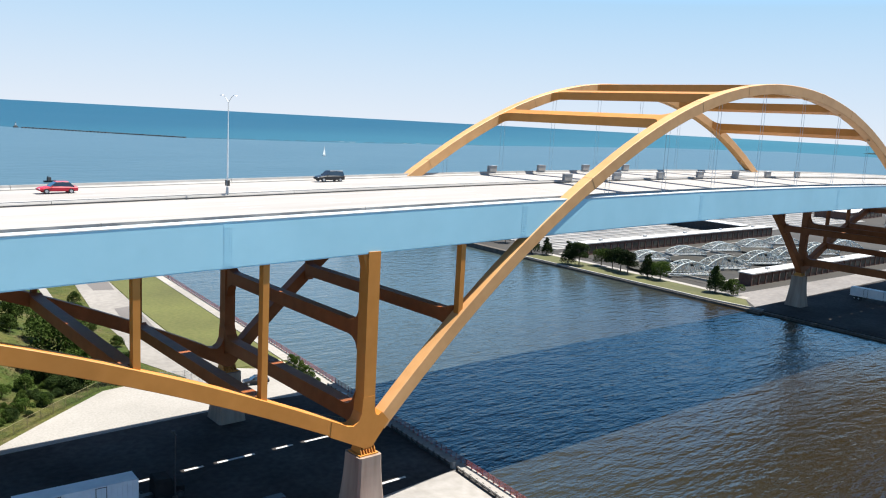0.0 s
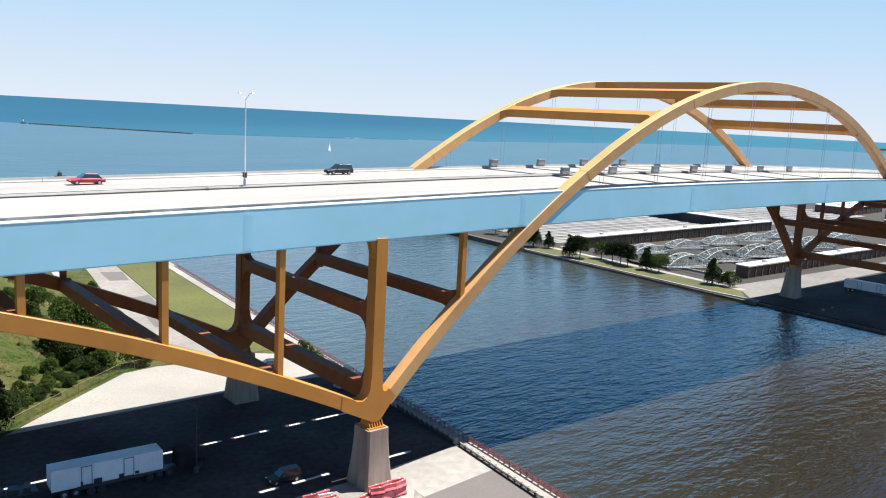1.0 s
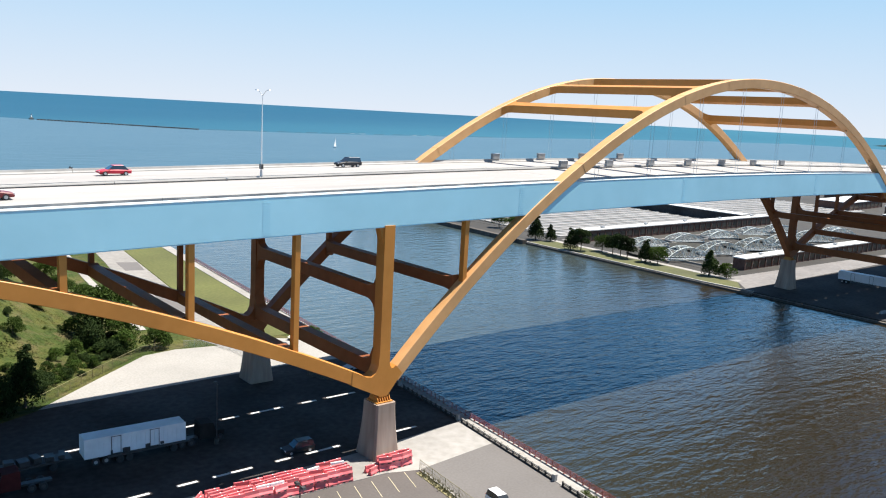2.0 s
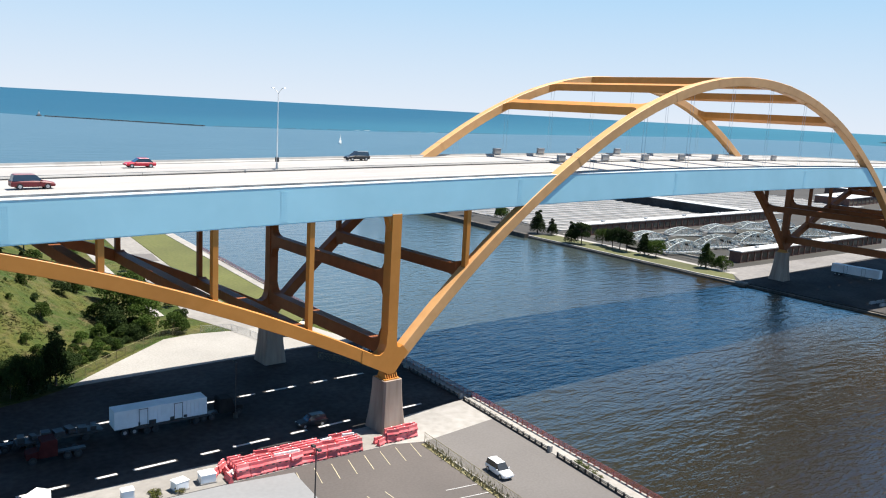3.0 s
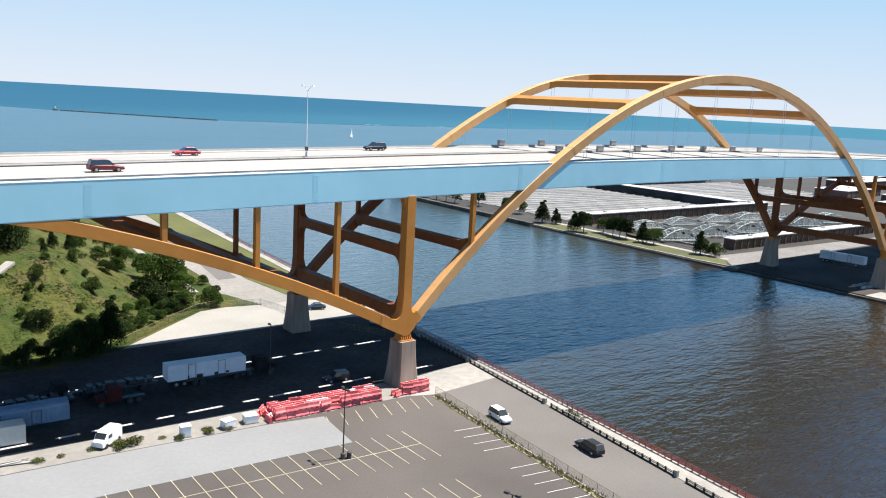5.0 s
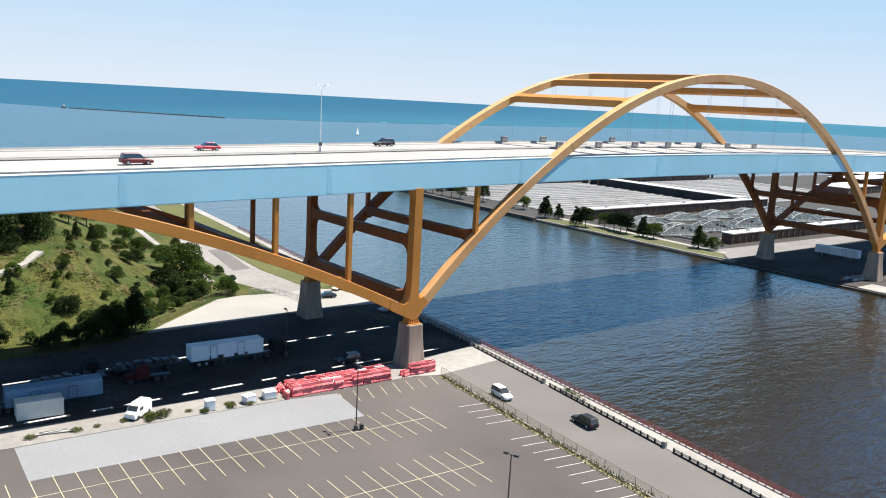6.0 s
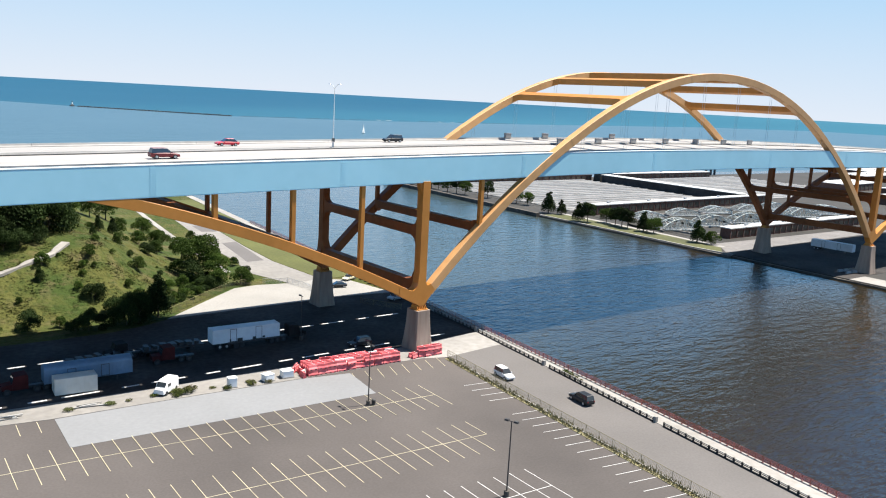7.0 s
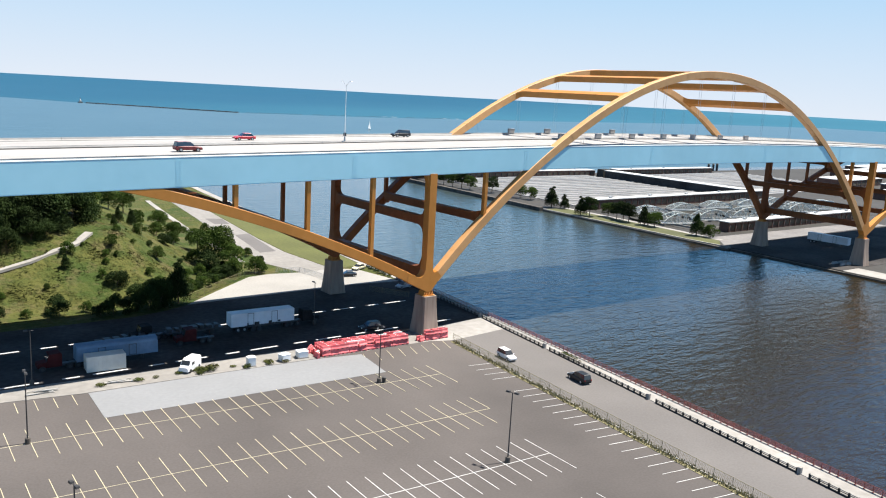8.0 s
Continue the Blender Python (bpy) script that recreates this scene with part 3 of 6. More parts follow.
def stripe(a, b, m, z=0.052):
    bm = B()
    ribbon(bm, [a, b], 0.095, z, 0.012)
    return solid("stall_line", bm, m, "thin faded painted stall line", "road marking", "structure")


def stall_rows():
    for x0, y0, n, h, half, m in ((-11.1, -20.9, 34, 4.9, False, "yellow_line"), (-13.85, -37.7, 32, 5.2, True, "yellow_line"), (-16.9, -54.6, 28, 5.3, False, "white_line"), (-19.9, -71.5, 26, 5.3, False, "white_line")):
        stripe((x0, y0), (x0 - 2.6 * n * U.x, y0 - 2.6 * n * U.y), M[m])
        for i in range(n):
            p = Vector((x0, y0, 0)) - U * 2.6 * i
            stripe(tuple((p + V * h)[:2]), tuple((p - V * (h if i or not half else 0.05))[:2]), M[m], 0.056 if not (y0 > -22 and 3 <= i <= 20) else 0.085)
    for i in range(31):
        x = 0.4 - 2.62 * i
        if -65 < x < -18.5:
            continue
        y = -5.5 if x > -20 else -2.6 - 0.08 * (x + 67)
        stripe((x, y), (x - (1.25 if x > -20 else 0.15), y - 4.4), M["yellow_line"])
    for i in range(26):
        y = -19.8 - 2.56 * i - (3.7 if i > 3 else 0)
        x = -4.2 + 0.083 * (y + 20)
        stripe((x, y), (x + 4.8, y - 0.75), M["white_line"])


stall_rows()


# ---- the east bank: quay, lawn strip, treatment works ----
EAST, LOW = 166.6, -1.2


def east_slab(name, poly, z, material, label, category, h=0.3):
    """A slab on the far bank, which lies a little lower."""
    return slab(name, poly, LOW + z, material, label, category, h)


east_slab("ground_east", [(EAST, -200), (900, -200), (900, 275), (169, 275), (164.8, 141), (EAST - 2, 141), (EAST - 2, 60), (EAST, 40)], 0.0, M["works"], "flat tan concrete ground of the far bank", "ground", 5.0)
east_slab("quay_face", [(EAST - 2.6, 43), (EAST - 0.45, 43), (EAST - 2.05, 60), (EAST - 2.05, 141), (EAST - 2.6, 141)], -0.15, M["quay"], "dark stained face of the far quay", "wall", 3.0)
east_slab("quay_strip", [(EAST - 0.4, 47.5), (EAST + 9.5, 55), (EAST + 10.6, 80), (EAST + 10.6, 141), (EAST - 1.2, 141), (EAST - 1.2, 60)], 0.05, M["dry_lawn"], "grassy strip along the far quay", "lawn")
east_slab("quay_kerb", [(EAST - 2.05, 60), (EAST - 1.3, 60), (EAST - 1.3, 141.5), (EAST - 2.05, 141.5)], 0.25, M["concrete"], "pale quay kerb", "kerb", 0.6)
east_slab("quay_kerb", [(EAST - 0.5, 43.5), (EAST + 0.2, 43.5), (EAST - 1.3, 59.9), (EAST - 2.05, 59.9)], 0.25, M["concrete"], "pale quay kerb", "kerb", 0.6)
east_slab("dark_quay", [(162.6, 141.6), (164.8, 141.6), (169, 275), (166.6, 275)], 0.9, M["quay"], "dark sheet-pile quay wall", "wall", 4.0)
east_slab("dark_quay_south", [(EAST - 0.6, -120), (EAST, -120), (EAST, 43), (EAST - 1.4, 43)], -0.25, M["quay"], "dark timber-faced quay wall", "wall", 3.0)
# dark tone over the shaded ground stands in for shade
east_slab("east_yard", [(EAST + 0.5, 1.5), (420, 1.5), (420, 54), (EAST + 8, 47), (EAST + 0.5, 43)], 0.05, M["dark_road"], "asphalt yard darkened for the bridge's shade", "road")
east_slab("basin_floor", [(186, 71), (335, 74), (345, 130), (187, 130)], 0.06, M["basin"], "dark grey gravel floor of the settling basins", "ground")
east_slab("quay_path", [(EAST + 9.6, 55), (EAST + 12.4, 55), (EAST + 13.6, 80), (EAST + 13.6, 141), (EAST + 10.7, 141), (EAST + 10.7, 80)], 0.07, M["concrete"], "pale footpath along the far quay", "path")
east_slab("east_apron", [(EAST + 1.5, 47.2), (EAST + 8, 47.2), (300, 51.5), (300, 61), (EAST + 9, 61), (EAST + 9.0, 54.5)], 0.06, M["east_apron"], "pale concrete apron on the far bank", "pavement")
east_slab("basin_lane", [(184, 138.5), (330, 143.5), (330, 146), (184, 141)], 0.07, M["concrete"], "pale service lane behind the brick hall", "road")
east_slab("quay_ledge", [(EAST + 0.05, -120), (EAST + 10, -120), (EAST + 10, 1.4), (EAST + 0.05, 1.4)], 0.05, M["concrete"], "pale concrete ledge of the far quay", "pavement")
east_slab("quay_step", [(EAST - 0.55, -120), (EAST + 0.03, -120), (EAST + 0.03, 1.0), (EAST - 0.55, 1.0)], -0.1, M["works"], "worn step along the far quay edge", "kerb", 0.6)


# ---- the bridge ----
SPAN, MID, WIDE = 182.9, 91.45, 37.5
PANEL = SPAN / 13
BEAM = 13.72


AXIS = pose(0.76, 1.59, 0, 0, 0, 1.06)  # the bridge's line across the river


def girder_top(x):
    """Straight grades on both sides, rounded over the river."""
    u = x - 20
    if u < 0:
        return 37.77 + 0.0235 * u
    if u > 196:
        return 37.77 - 0.0235 * (u - 196)
    return 37.77 + 0.0235 * u - 0.00012 * u * u


def lean(x):
    """How far the far half of the arch is pushed out to fit the camera's view."""
    return 2.3 * math.sin(math.pi * (x - MID) / (SPAN - MID)) if x > MID else 0.0


def arch_top(x):
    d = abs(x - MID - lean(x))
    return 57.8 - 0.0058 * d * d + 0.035 * max(0.0, d - 52)


def side_top(x):
    """The top of the side span's rib, s metres out from the pier."""
    s = (-x if x < MID else x - SPAN) - 4
    return 12.6 + 0.488 * s - 0.0023 * s * s


def offset(path, d):
    out = []
    for i, p in enumerate(path):
        a, b = path[max(i - 1, 0)], path[min(i + 1, len(path) - 1)]
        t = Vector((b[0] - a[0], b[1] - a[1])).normalized()
        if t.x < 0:
            t = -t
        out.append((p[0] + t.y * d, p[1] - t.x * d))
    return out


bridge = thing("bridge", "golden-yellow steel tied-arch road bridge with a pale blue girder", "bridge", AXIS)
RW, RD, SW = 1.8, 1.78, 1.76


def flared(y0, y1, z0, z1, h, up, down, r=2.4):
    """Side outline of a cross beam of depth h from (y0, z0) to (y1, z1), its ends widened in curves."""
    def zc(y):
        return z0 + (z1 - z0) * (y - y0) / (y1 - y0)
    top, bot = [], []
    n = 5
    for i in range(n + 1):
        a = math.pi / 2 * i / n
        y, f = r * math.sin(a), r * (1 - math.sin(math.acos(1 - math.sin(a)))) if a < math.pi / 2 else 0.0
        top.append((y0 + y, zc(y0 + y) + h / 2 + f * up))
        bot.append((y0 + y, zc(y0 + y) - h / 2 - f * down))
    top2, bot2 = [], []
    for (y, z), (yb, zb) in zip(top, bot):
        d = y - y0
        yy = y1 - d
        top2.append((yy, zc(yy) + (z - zc(y))))
        bot2.append((yy, zc(yy) + (zb - zc(yb))))
    return top + top2[::-1] + bot2 + bot[::-1]


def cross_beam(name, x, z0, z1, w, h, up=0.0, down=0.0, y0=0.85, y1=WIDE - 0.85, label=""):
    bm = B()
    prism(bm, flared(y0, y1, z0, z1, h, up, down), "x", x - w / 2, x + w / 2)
    # cross members take the copy of the gold that holds the shade
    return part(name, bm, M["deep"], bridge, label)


def rib(y):
    # main arch
    xs = [1.2 + (SPAN - 2.4) * i / 64 for i in range(65)]
    path = offset([(x, arch_top(x)) for x in xs], RD / 2)
    arch = None
    for a, b in ((8, 57), (0, 9), (56, 65)):
        bm = B()
        sweep(bm, [(x, y, z) for x, z in path[a:b]], RW, RD)
        if arch is None:
            arch = part("arch_rib", bm, M["faded"], bridge, "curved golden steel arch rib in paler, sunlit-toned paint")
        else:
            # rear arch feet get the paint darkened for shade
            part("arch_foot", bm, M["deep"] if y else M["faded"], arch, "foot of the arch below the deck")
    # bolted splice bands and hanger anchor boxes on the rib
    for x in (38.5, 64.5, 78, 104.9, 118.4, 144.4):
        bm = B()
        p = offset([(v, arch_top(v)) for v in (x - 0.9, x, x + 0.9)], RD / 2)
        sweep(bm, [(a, y, b) for a, b in p], RW + 0.05, RD + 0.05)
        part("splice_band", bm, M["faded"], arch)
    # side spans; rear frames use the gold darkened for the shade below deck
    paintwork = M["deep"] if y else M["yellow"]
    for m in (1, -1):
        def mx(v):
            return v if m > 0 else SPAN - v
        xs = [-3.5 - 62.5 * i / 26 for i in range(27)]
        pts = [(x, side_top(x)) for x in xs]
        path = offset(pts, RD / 2)
        bm = B()
        sweep(bm, [(mx(x), y, z) for x, z in path], [max(1.38, SW - 0.38 * min(1.0, (-x - 3.5) / 30.0)) for x, z in path], RD)
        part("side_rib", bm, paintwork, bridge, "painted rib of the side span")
        # the heel where ribs and portal post meet over the pier
        heel = [(-5.2, 13.1), (-4.0, 12.55), (-3.0, 12.0), (-2.1, 11.85), (-1.45, 12.3), (-1.05, 13.2), (-0.9, 15.2), (0.8, 15.2), (0.84, 13.4), (1.0, 12.8), (1.4, 12.6), (1.9, 12.95), (3.0, 11.7), (0.75, 8.9), (0.5, 8.75), (-0.6, 8.75), (-0.9, 8.95), (-5.3, 11.15)]
        bm = B()
        poly = [(mx(a), b) for a, b in heel]
        prism(bm, poly, "y", y - RW / 2 - 0.02, y + RW / 2 + 0.02)
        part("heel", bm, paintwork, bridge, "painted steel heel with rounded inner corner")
        # posts between rib and girder
        for x in (-41.15, -27.43, -13.72, 0.0, PANEL):
            zt = girder_top(mx(x)) - 4.6
            zb = (side_top(x) if x < 0 else arch_top(x)) - 0.6
            bm = B()
            if x == 0:
                zb = 14.8
                box(bm, (mx(-0.04), y, (zt + zb) / 2), (1.66, RW, zt - zb))
                prism(bm, [(mx(-0.86), zt - 2.6), (mx(-0.86), zt - 0.2), (mx(-1.55), zt - 0.2), (mx(-1.25), zt - 1.2)], "y", y - 0.6, y + 0.6)
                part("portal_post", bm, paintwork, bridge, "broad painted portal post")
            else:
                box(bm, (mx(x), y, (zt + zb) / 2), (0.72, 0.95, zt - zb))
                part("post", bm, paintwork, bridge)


def tie(y):
    """The deep blue tie girder, with flanges, web splices and stiffeners."""
    for i in range(9):
        x0, x1 = -150 + i * 53.5, -150 + (i + 1) * 53.5
        n = 10
        xs = [x0 + (x1 - x0) * k / n for k in range(n + 1)]
        bm = B()
        sweep(bm, [(x, y, girder_top(x) - 2.4) for x in xs], 1.45, 4.7, 0.03)
        g = part("tie_girder", bm, M["blue"], bridge, "deep pale blue steel girder")
        bm = B()
        sweep(bm, [(x, y, girder_top(x) + 0.02) for x in xs], 1.5, 0.14, 0.02)
        part("top_flange", bm, M["blue_edge"], g, "sunlit pale flange")
        bm = B()
        sweep(bm, [(x, y, girder_top(x) - 4.8) for x in xs], 1.42, 0.1, 0.02)
        part("bottom_flange", bm, M["blue"], g)
    for x in (-93, -51, -18.2, 24.5, 66.5, 116.4, 158.4, 201):
        bm = B()
        for k in (-1, 1):
            box(bm, (x, y + k * 0.73, girder_top(x) - 2.4), (1.1, 0.015, 4.3))
            for r in range(12):
                for c in (-0.36, -0.12, 0.12, 0.36):
                    box(bm, (x + c, y + k * 0.745, girder_top(x) - 0.6 - r * 0.33), (0.08, 0.02, 0.08))
        part("web_splice", bm, M["blue"], bridge, "bolted splice plate")


for y in (0.0, WIDE):
    rib(y)
    tie(y)

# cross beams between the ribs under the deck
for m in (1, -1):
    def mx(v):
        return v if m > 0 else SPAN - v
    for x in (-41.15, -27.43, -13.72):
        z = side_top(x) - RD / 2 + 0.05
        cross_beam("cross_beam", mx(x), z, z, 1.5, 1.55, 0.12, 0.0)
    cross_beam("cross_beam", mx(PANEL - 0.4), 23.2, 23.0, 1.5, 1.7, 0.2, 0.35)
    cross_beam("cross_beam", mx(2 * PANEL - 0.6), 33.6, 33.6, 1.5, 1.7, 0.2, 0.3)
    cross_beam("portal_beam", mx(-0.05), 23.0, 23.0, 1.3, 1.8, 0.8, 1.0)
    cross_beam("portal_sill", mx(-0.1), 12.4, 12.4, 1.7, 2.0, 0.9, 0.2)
# braces between the arches over the road
for i in (4, 5, 6, 7, 8, 9):
    x = i * PANEL + lean(i * PANEL)
    z = arch_top(x) - RD / 2
    # the brace widens in quarter rounds where it runs into the ribs, in the plane of the arch
    half, r = 0.85, 1.9
    turn = [math.pi / 2 * k / 6 for k in range(7)]
    near = [(half + r * (1 - math.cos(a)), 0.8 + r * (1 - math.sin(a))) for a in reversed(turn)]
    side = near + [(v, WIDE - y) for v, y in reversed(near)]
    outline = side + [(-v, y) for v, y in reversed(side)]
    bm = B()
    prism(bm, outline, "z", -0.72, 0.78)
    for v in bm.verts:
        u, y, h = v.co
        v.co = (x + u, y, z - 0.0116 * (x - MID) * u + h)
    # deeper gold than the ribs, standing in for shade on the brace faces
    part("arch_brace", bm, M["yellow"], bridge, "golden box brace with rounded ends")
# hangers
for y in (0.0, WIDE):
    for i in range(3, 11):
        x = i * PANEL + lean(i * PANEL)
        for dx in (-0.45, 0.45):
            bm = B()
            tube(bm, (x + dx, y, girder_top(x)), (x + dx, y, arch_top(x) - 1.6), 0.033, sides=6)
            part("hanger", bm, M["cable"], bridge, "thin grey hanger cable")
        bm = B()
        slope = 0.0116 * (x - MID)
        box(bm, (x, y, arch_top(x) - RD * math.sqrt(1 + slope * slope) - 0.02), (1.1, 0.4, 0.16))
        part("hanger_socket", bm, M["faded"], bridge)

# deck: slab, parapets, median barrier, joints
X0, X1 = -150.0, 330.0


def deck_z(x, y):
    return girder_top(x) - 0.12 + 0.012 * (18.75 - abs(y - 18.75))


def along(name, poly, material, parent, label="", x0=X0, x1=X1, n=60):
    """A section (y, height above the deck) run along the deck."""
    bm = B()
    rings = []
    for i in range(n + 1):
        x = x0 + (x1 - x0) * i / n
        rings.append([bm.verts.new((x, y, deck_z(x, y) + h)) for y, h in poly])
    k = len(poly)
    for a, b in zip(rings, rings[1:]):
        for i in range(k):
            j = (i + 1) % k
            bm.faces.new((a[i], a[j], b[j], b[i]))
    bm.faces.new(rings[0])
    bm.faces.new(rings[-1][::-1])
    bmesh.ops.recalc_face_normals(bm, faces=bm.faces)
    return part(name, bm, material, parent, label)


# two slabs with open slots beside the girder and along the median
deck = along("deck_slab", [(1.5, -0.35), (1.5, 0.0), (10.5, 0.0), (18.4, 0.0), (18.4, -0.4)], M["deck"], bridge, "pale concrete road deck")
along("deck_slab", [(19.15, -0.4), (19.15, 0.0), (30, 0.0), (37.2, 0.0), (37.2, -0.35)], M["deck"], bridge, "pale concrete road deck")
# unseen plates, added to cut the sun through the slots into dashes
for i in range(-11, 24):
    for y0, y1 in ((0.7, 1.52), (18.35, 19.155)):
        x = i * BEAM
        for a, b in ((-0.6, 2.8), (5.5, 7.5)) if x < 100 else ((-0.6, 4.6), (5.2, 12.4)):
            if 20 < x < 168:
                continue
            bm = B()
            prism(bm, [(y0, deck_z(x, y0) - 0.02), (y1, deck_z(x, y1) - 0.02), (y1, deck_z(x, y1) - 0.08), (y0, deck_z(x, y0) - 0.08)], "x", x + a, x + b)
            part("cover_plate", bm, M["steel"], bridge)
# unseen strips, added to keep slot sunlight off the river
for y0, y1 in ((0.74, 1.46), (18.42, 19.13)):
    along("cover_strip", [(y0, -0.1), (y0, -0.04), (y1, -0.04), (y1, -0.1)], M["steel"], bridge, "unseen steel strip added to stop sunlight in the deck slot", 26.0, 166.0, 20)
for i in range(16):
    x0 = X0 + i * 30
    along("parapet", [(1.5, 0.0), (1.5, 0.38), (1.62, 0.42), (1.8, 0.4), (1.85, 0.2), (2.1, 0.08), (2.1, 0.0)], M["barrier"], bridge, "whitish concrete parapet", x0 + 0.03, x0 + 29.97, 5)
    along("parapet", [(37.2, 0.0), (37.2, 0.62), (36.9, 0.62), (36.8, 0.3), (36.5, 0.1), (36.5, 0.0)], M["barrier"], bridge, "whitish concrete parapet", x0 + 0.03, x0 + 29.97, 5)
    along("median_barrier", [(18.3, 0.0), (18.05, 0.2), (18.15, 0.4), (18.4, 0.4), (18.4, 0.0)], M["barrier"], bridge, "whitish concrete median barrier", x0 + 0.03, x0 + 29.97, 5)
    along("median_barrier", [(19.15, 0.0), (19.15, 0.4), (19.4, 0.4), (19.6, 0.2), (19.75, 0.0)], M["barrier"], bridge, "whitish concrete median barrier", x0 + 0.03, x0 + 29.97, 5)
for y in (5.2, 8.9, 12.6, 16.2, 23.2, 26.9, 30.6, 33.9):
    solidline = y in (5.2, 16.2, 23.2, 33.9)
    if solidline:
        along("edge_line", [(y - 0.07, 0.0), (y - 0.07, 0.008), (y + 0.07, 0.008), (y + 0.07, 0.0)], M["white_line"], deck, "white painted edge line")
    else:
        for i in range(26):
            x = -110 + i * 12.2
            along("lane_dash", [(y - 0.07, 0.0), (y - 0.07, 0.008), (y + 0.07, 0.008), (y + 0.07, 0.0)], M["white_line"], deck, "", x, x + 3.0, 1)
for i in range(3, 12):
    x = 54 + (i - 4) * 13.6
    for y0, y1 in ((2.1, 18.0), (19.8, 36.4)):
        bm = B()
        prism(bm, [(y0, deck_z(x, y0) + 0.005), (y1, deck_z(x, y1) + 0.005), (y1, deck_z(x, y1) - 0.1), (y0, deck_z(x, y0) - 0.1)], "x", x - 0.04, x + 0.04)
        part("deck_joint", bm, M["joint"], deck, "grey transverse deck joint")
# floor beams and stringers under the slab
for i in range(-10, 24):
    x = i * PANEL if i >= 0 else i * BEAM
    bm = B()
    z = girder_top(x) - 0.95
    prism(bm, [(0.72, z + 0.2), (WIDE - 0.72, z - 0.5), (WIDE - 0.72, z - 2.3), (WIDE - 6, z - 2.7), (6, z - 2.3), (0.72, z - 1.7)], "x", x - 0.2, x + 0.2)
    part("floor_beam", bm, M["under"], bridge)
for y in (6, 12, 17.5, 25, 31):
    along("stringer", [(y - 0.2, -0.4), (y + 0.2, -0.4), (y + 0.2, -1.5), (y - 0.2, -1.5)], M["under"], bridge)


# piers with their bearing shoes
def pier():
    t = thing("bridge_pier", "flared rust-stained concrete bridge pier on the quay", "pier", None, "bridge piers")
    bm = B()
    rings = []
    for k in range(9):
        f = k / 8
        g = (1 - f) ** 1.7
        hx, hy, z = 1.62 + 0.85 * g, 1.75 + 1.0 * g, -2.0 + 9.9 * f
        c = 0.25
        rings.append([bm.verts.new((a, b, z)) for a, b in ((-hx + c, -hy), (hx - c, -hy), (hx, -hy + c), (hx, hy - c), (hx - c, hy), (-hx + c, hy), (-hx, hy - c), (-hx, -hy + c))])
    for a, b in zip(rings, rings[1:]):
        for i in range(8):
            bm.faces.new((a[i], a[(i + 1) % 8], b[(i + 1) % 8], b[i]))
    bm.faces.new(rings[-1])
    bm.faces.new(rings[0][::-1])
    part("shaft", bm, M["pier"], t)
    bm = B()
    box(bm, (0, 0, 7.98), (2.7, 2.6, 0.16))
    sh = part("bearing_plate", bm, M["yellow"], t, "golden steel bearing plate")
    bm = B()
    box(bm, (0, 0, 8.42), (1.7, 1.5, 0.9), top=(0.75, 0.9))
    part("bearing_block", bm, M["yellow"], t, "golden steel bearing block")
    for i in range(6):
        bm = B()
        x = -1.0 + i * 0.4
        prism(bm, [(-1.2, 8.05), (1.2, 8.05), (0.75, 8.9), (-0.75, 8.9)], "x", x - 0.05, x + 0.05)
        part("web_plate", bm, M["yellow"], t)
    return t


p0 = pier()
p0.matrix_basis = AXIS @ pose(0, 0, 0)
for x, y in ((0, WIDE), (SPAN, 0), (SPAN, WIDE)):
    c = copy_thing(p0, AXIS @ pose(x, y, 0))


# deck lamp and the grey cabinets on the median and far parapet
def deck_lamp():
    t = thing("street_lamp", "tall galvanised twin-arm lamp post on the median barrier", "lamp")
    top = 11.3
    bm = B()
    tube(bm, (0, 0, 0), (0, 0, top + 0.1), 0.11, 0.05)
    pole = part("pole", bm, M["white_plastic"], t, "pale grey tapered pole")
    bm = B()
    tube(bm, (0, 0, 0), (0, 0, 0.9), 0.22, 0.16)
    part("base", bm, M["steel"], t)
    for k in (-1, 1):
        bm = B()
        for i in range(5):
            a, b = i / 5, (i + 1) / 5
            tube(bm, (0, k * 1.5 * a, top + 0.9 * math.sin(a * 1.4)), (0, k * 1.5 * b, top + 0.9 * math.sin(b * 1.4)), 0.035, sides=6)
        arm = part("arm", bm, M["steel"], t)
        bm = B()
        box(bm, (0, k * 1.85, top + 0.9), (0.26, 0.7, 0.08), top=(0.7, 0.8))
        part("lamp_head", bm, M["steel"], arm, "flat grey lamp head")
        bm = B()
        box(bm, (0, k * 0.28, 1.4), (0.3, 0.16, 0.7))
        part("control_box", bm, M["dark_metal"], t, "dark control box strapped to the pole")
    return t


deck_lamp().matrix_basis = AXIS @ pose(-9.4, 18.3, deck_z(-9.4, 18.3) + 0.39)


def cabinet():
    t = thing("deck_cabinet", "squat grey steel cabinet on the concrete barrier", "cabinet", None, "cabinets on the barriers")
    bm = B()
    box(bm, (0, 0, 0.55), (2.0, 0.6, 1.1))
    part("body", bm, M["barrier"], t)
    bm = B()
    box(bm, (0, 0, 1.13), (2.12, 0.72, 0.06))
    part("lid", bm, M["steel"], t)
    return t


c0 = cabinet()
c0.matrix_basis = AXIS @ pose(54, 18.25, deck_z(54, 18.25) + 0.38)
for i in range(7):
    x = 54 + 13.6 * i
    if i:
        copy_thing(c0, AXIS @ pose(x, 18.25, deck_z(x, 18.25) + 0.38))
    if i < 4:
        copy_thing(c0, AXIS @ pose(x - 0.4, 37.0, deck_z(x, 37.0) + 0.6))


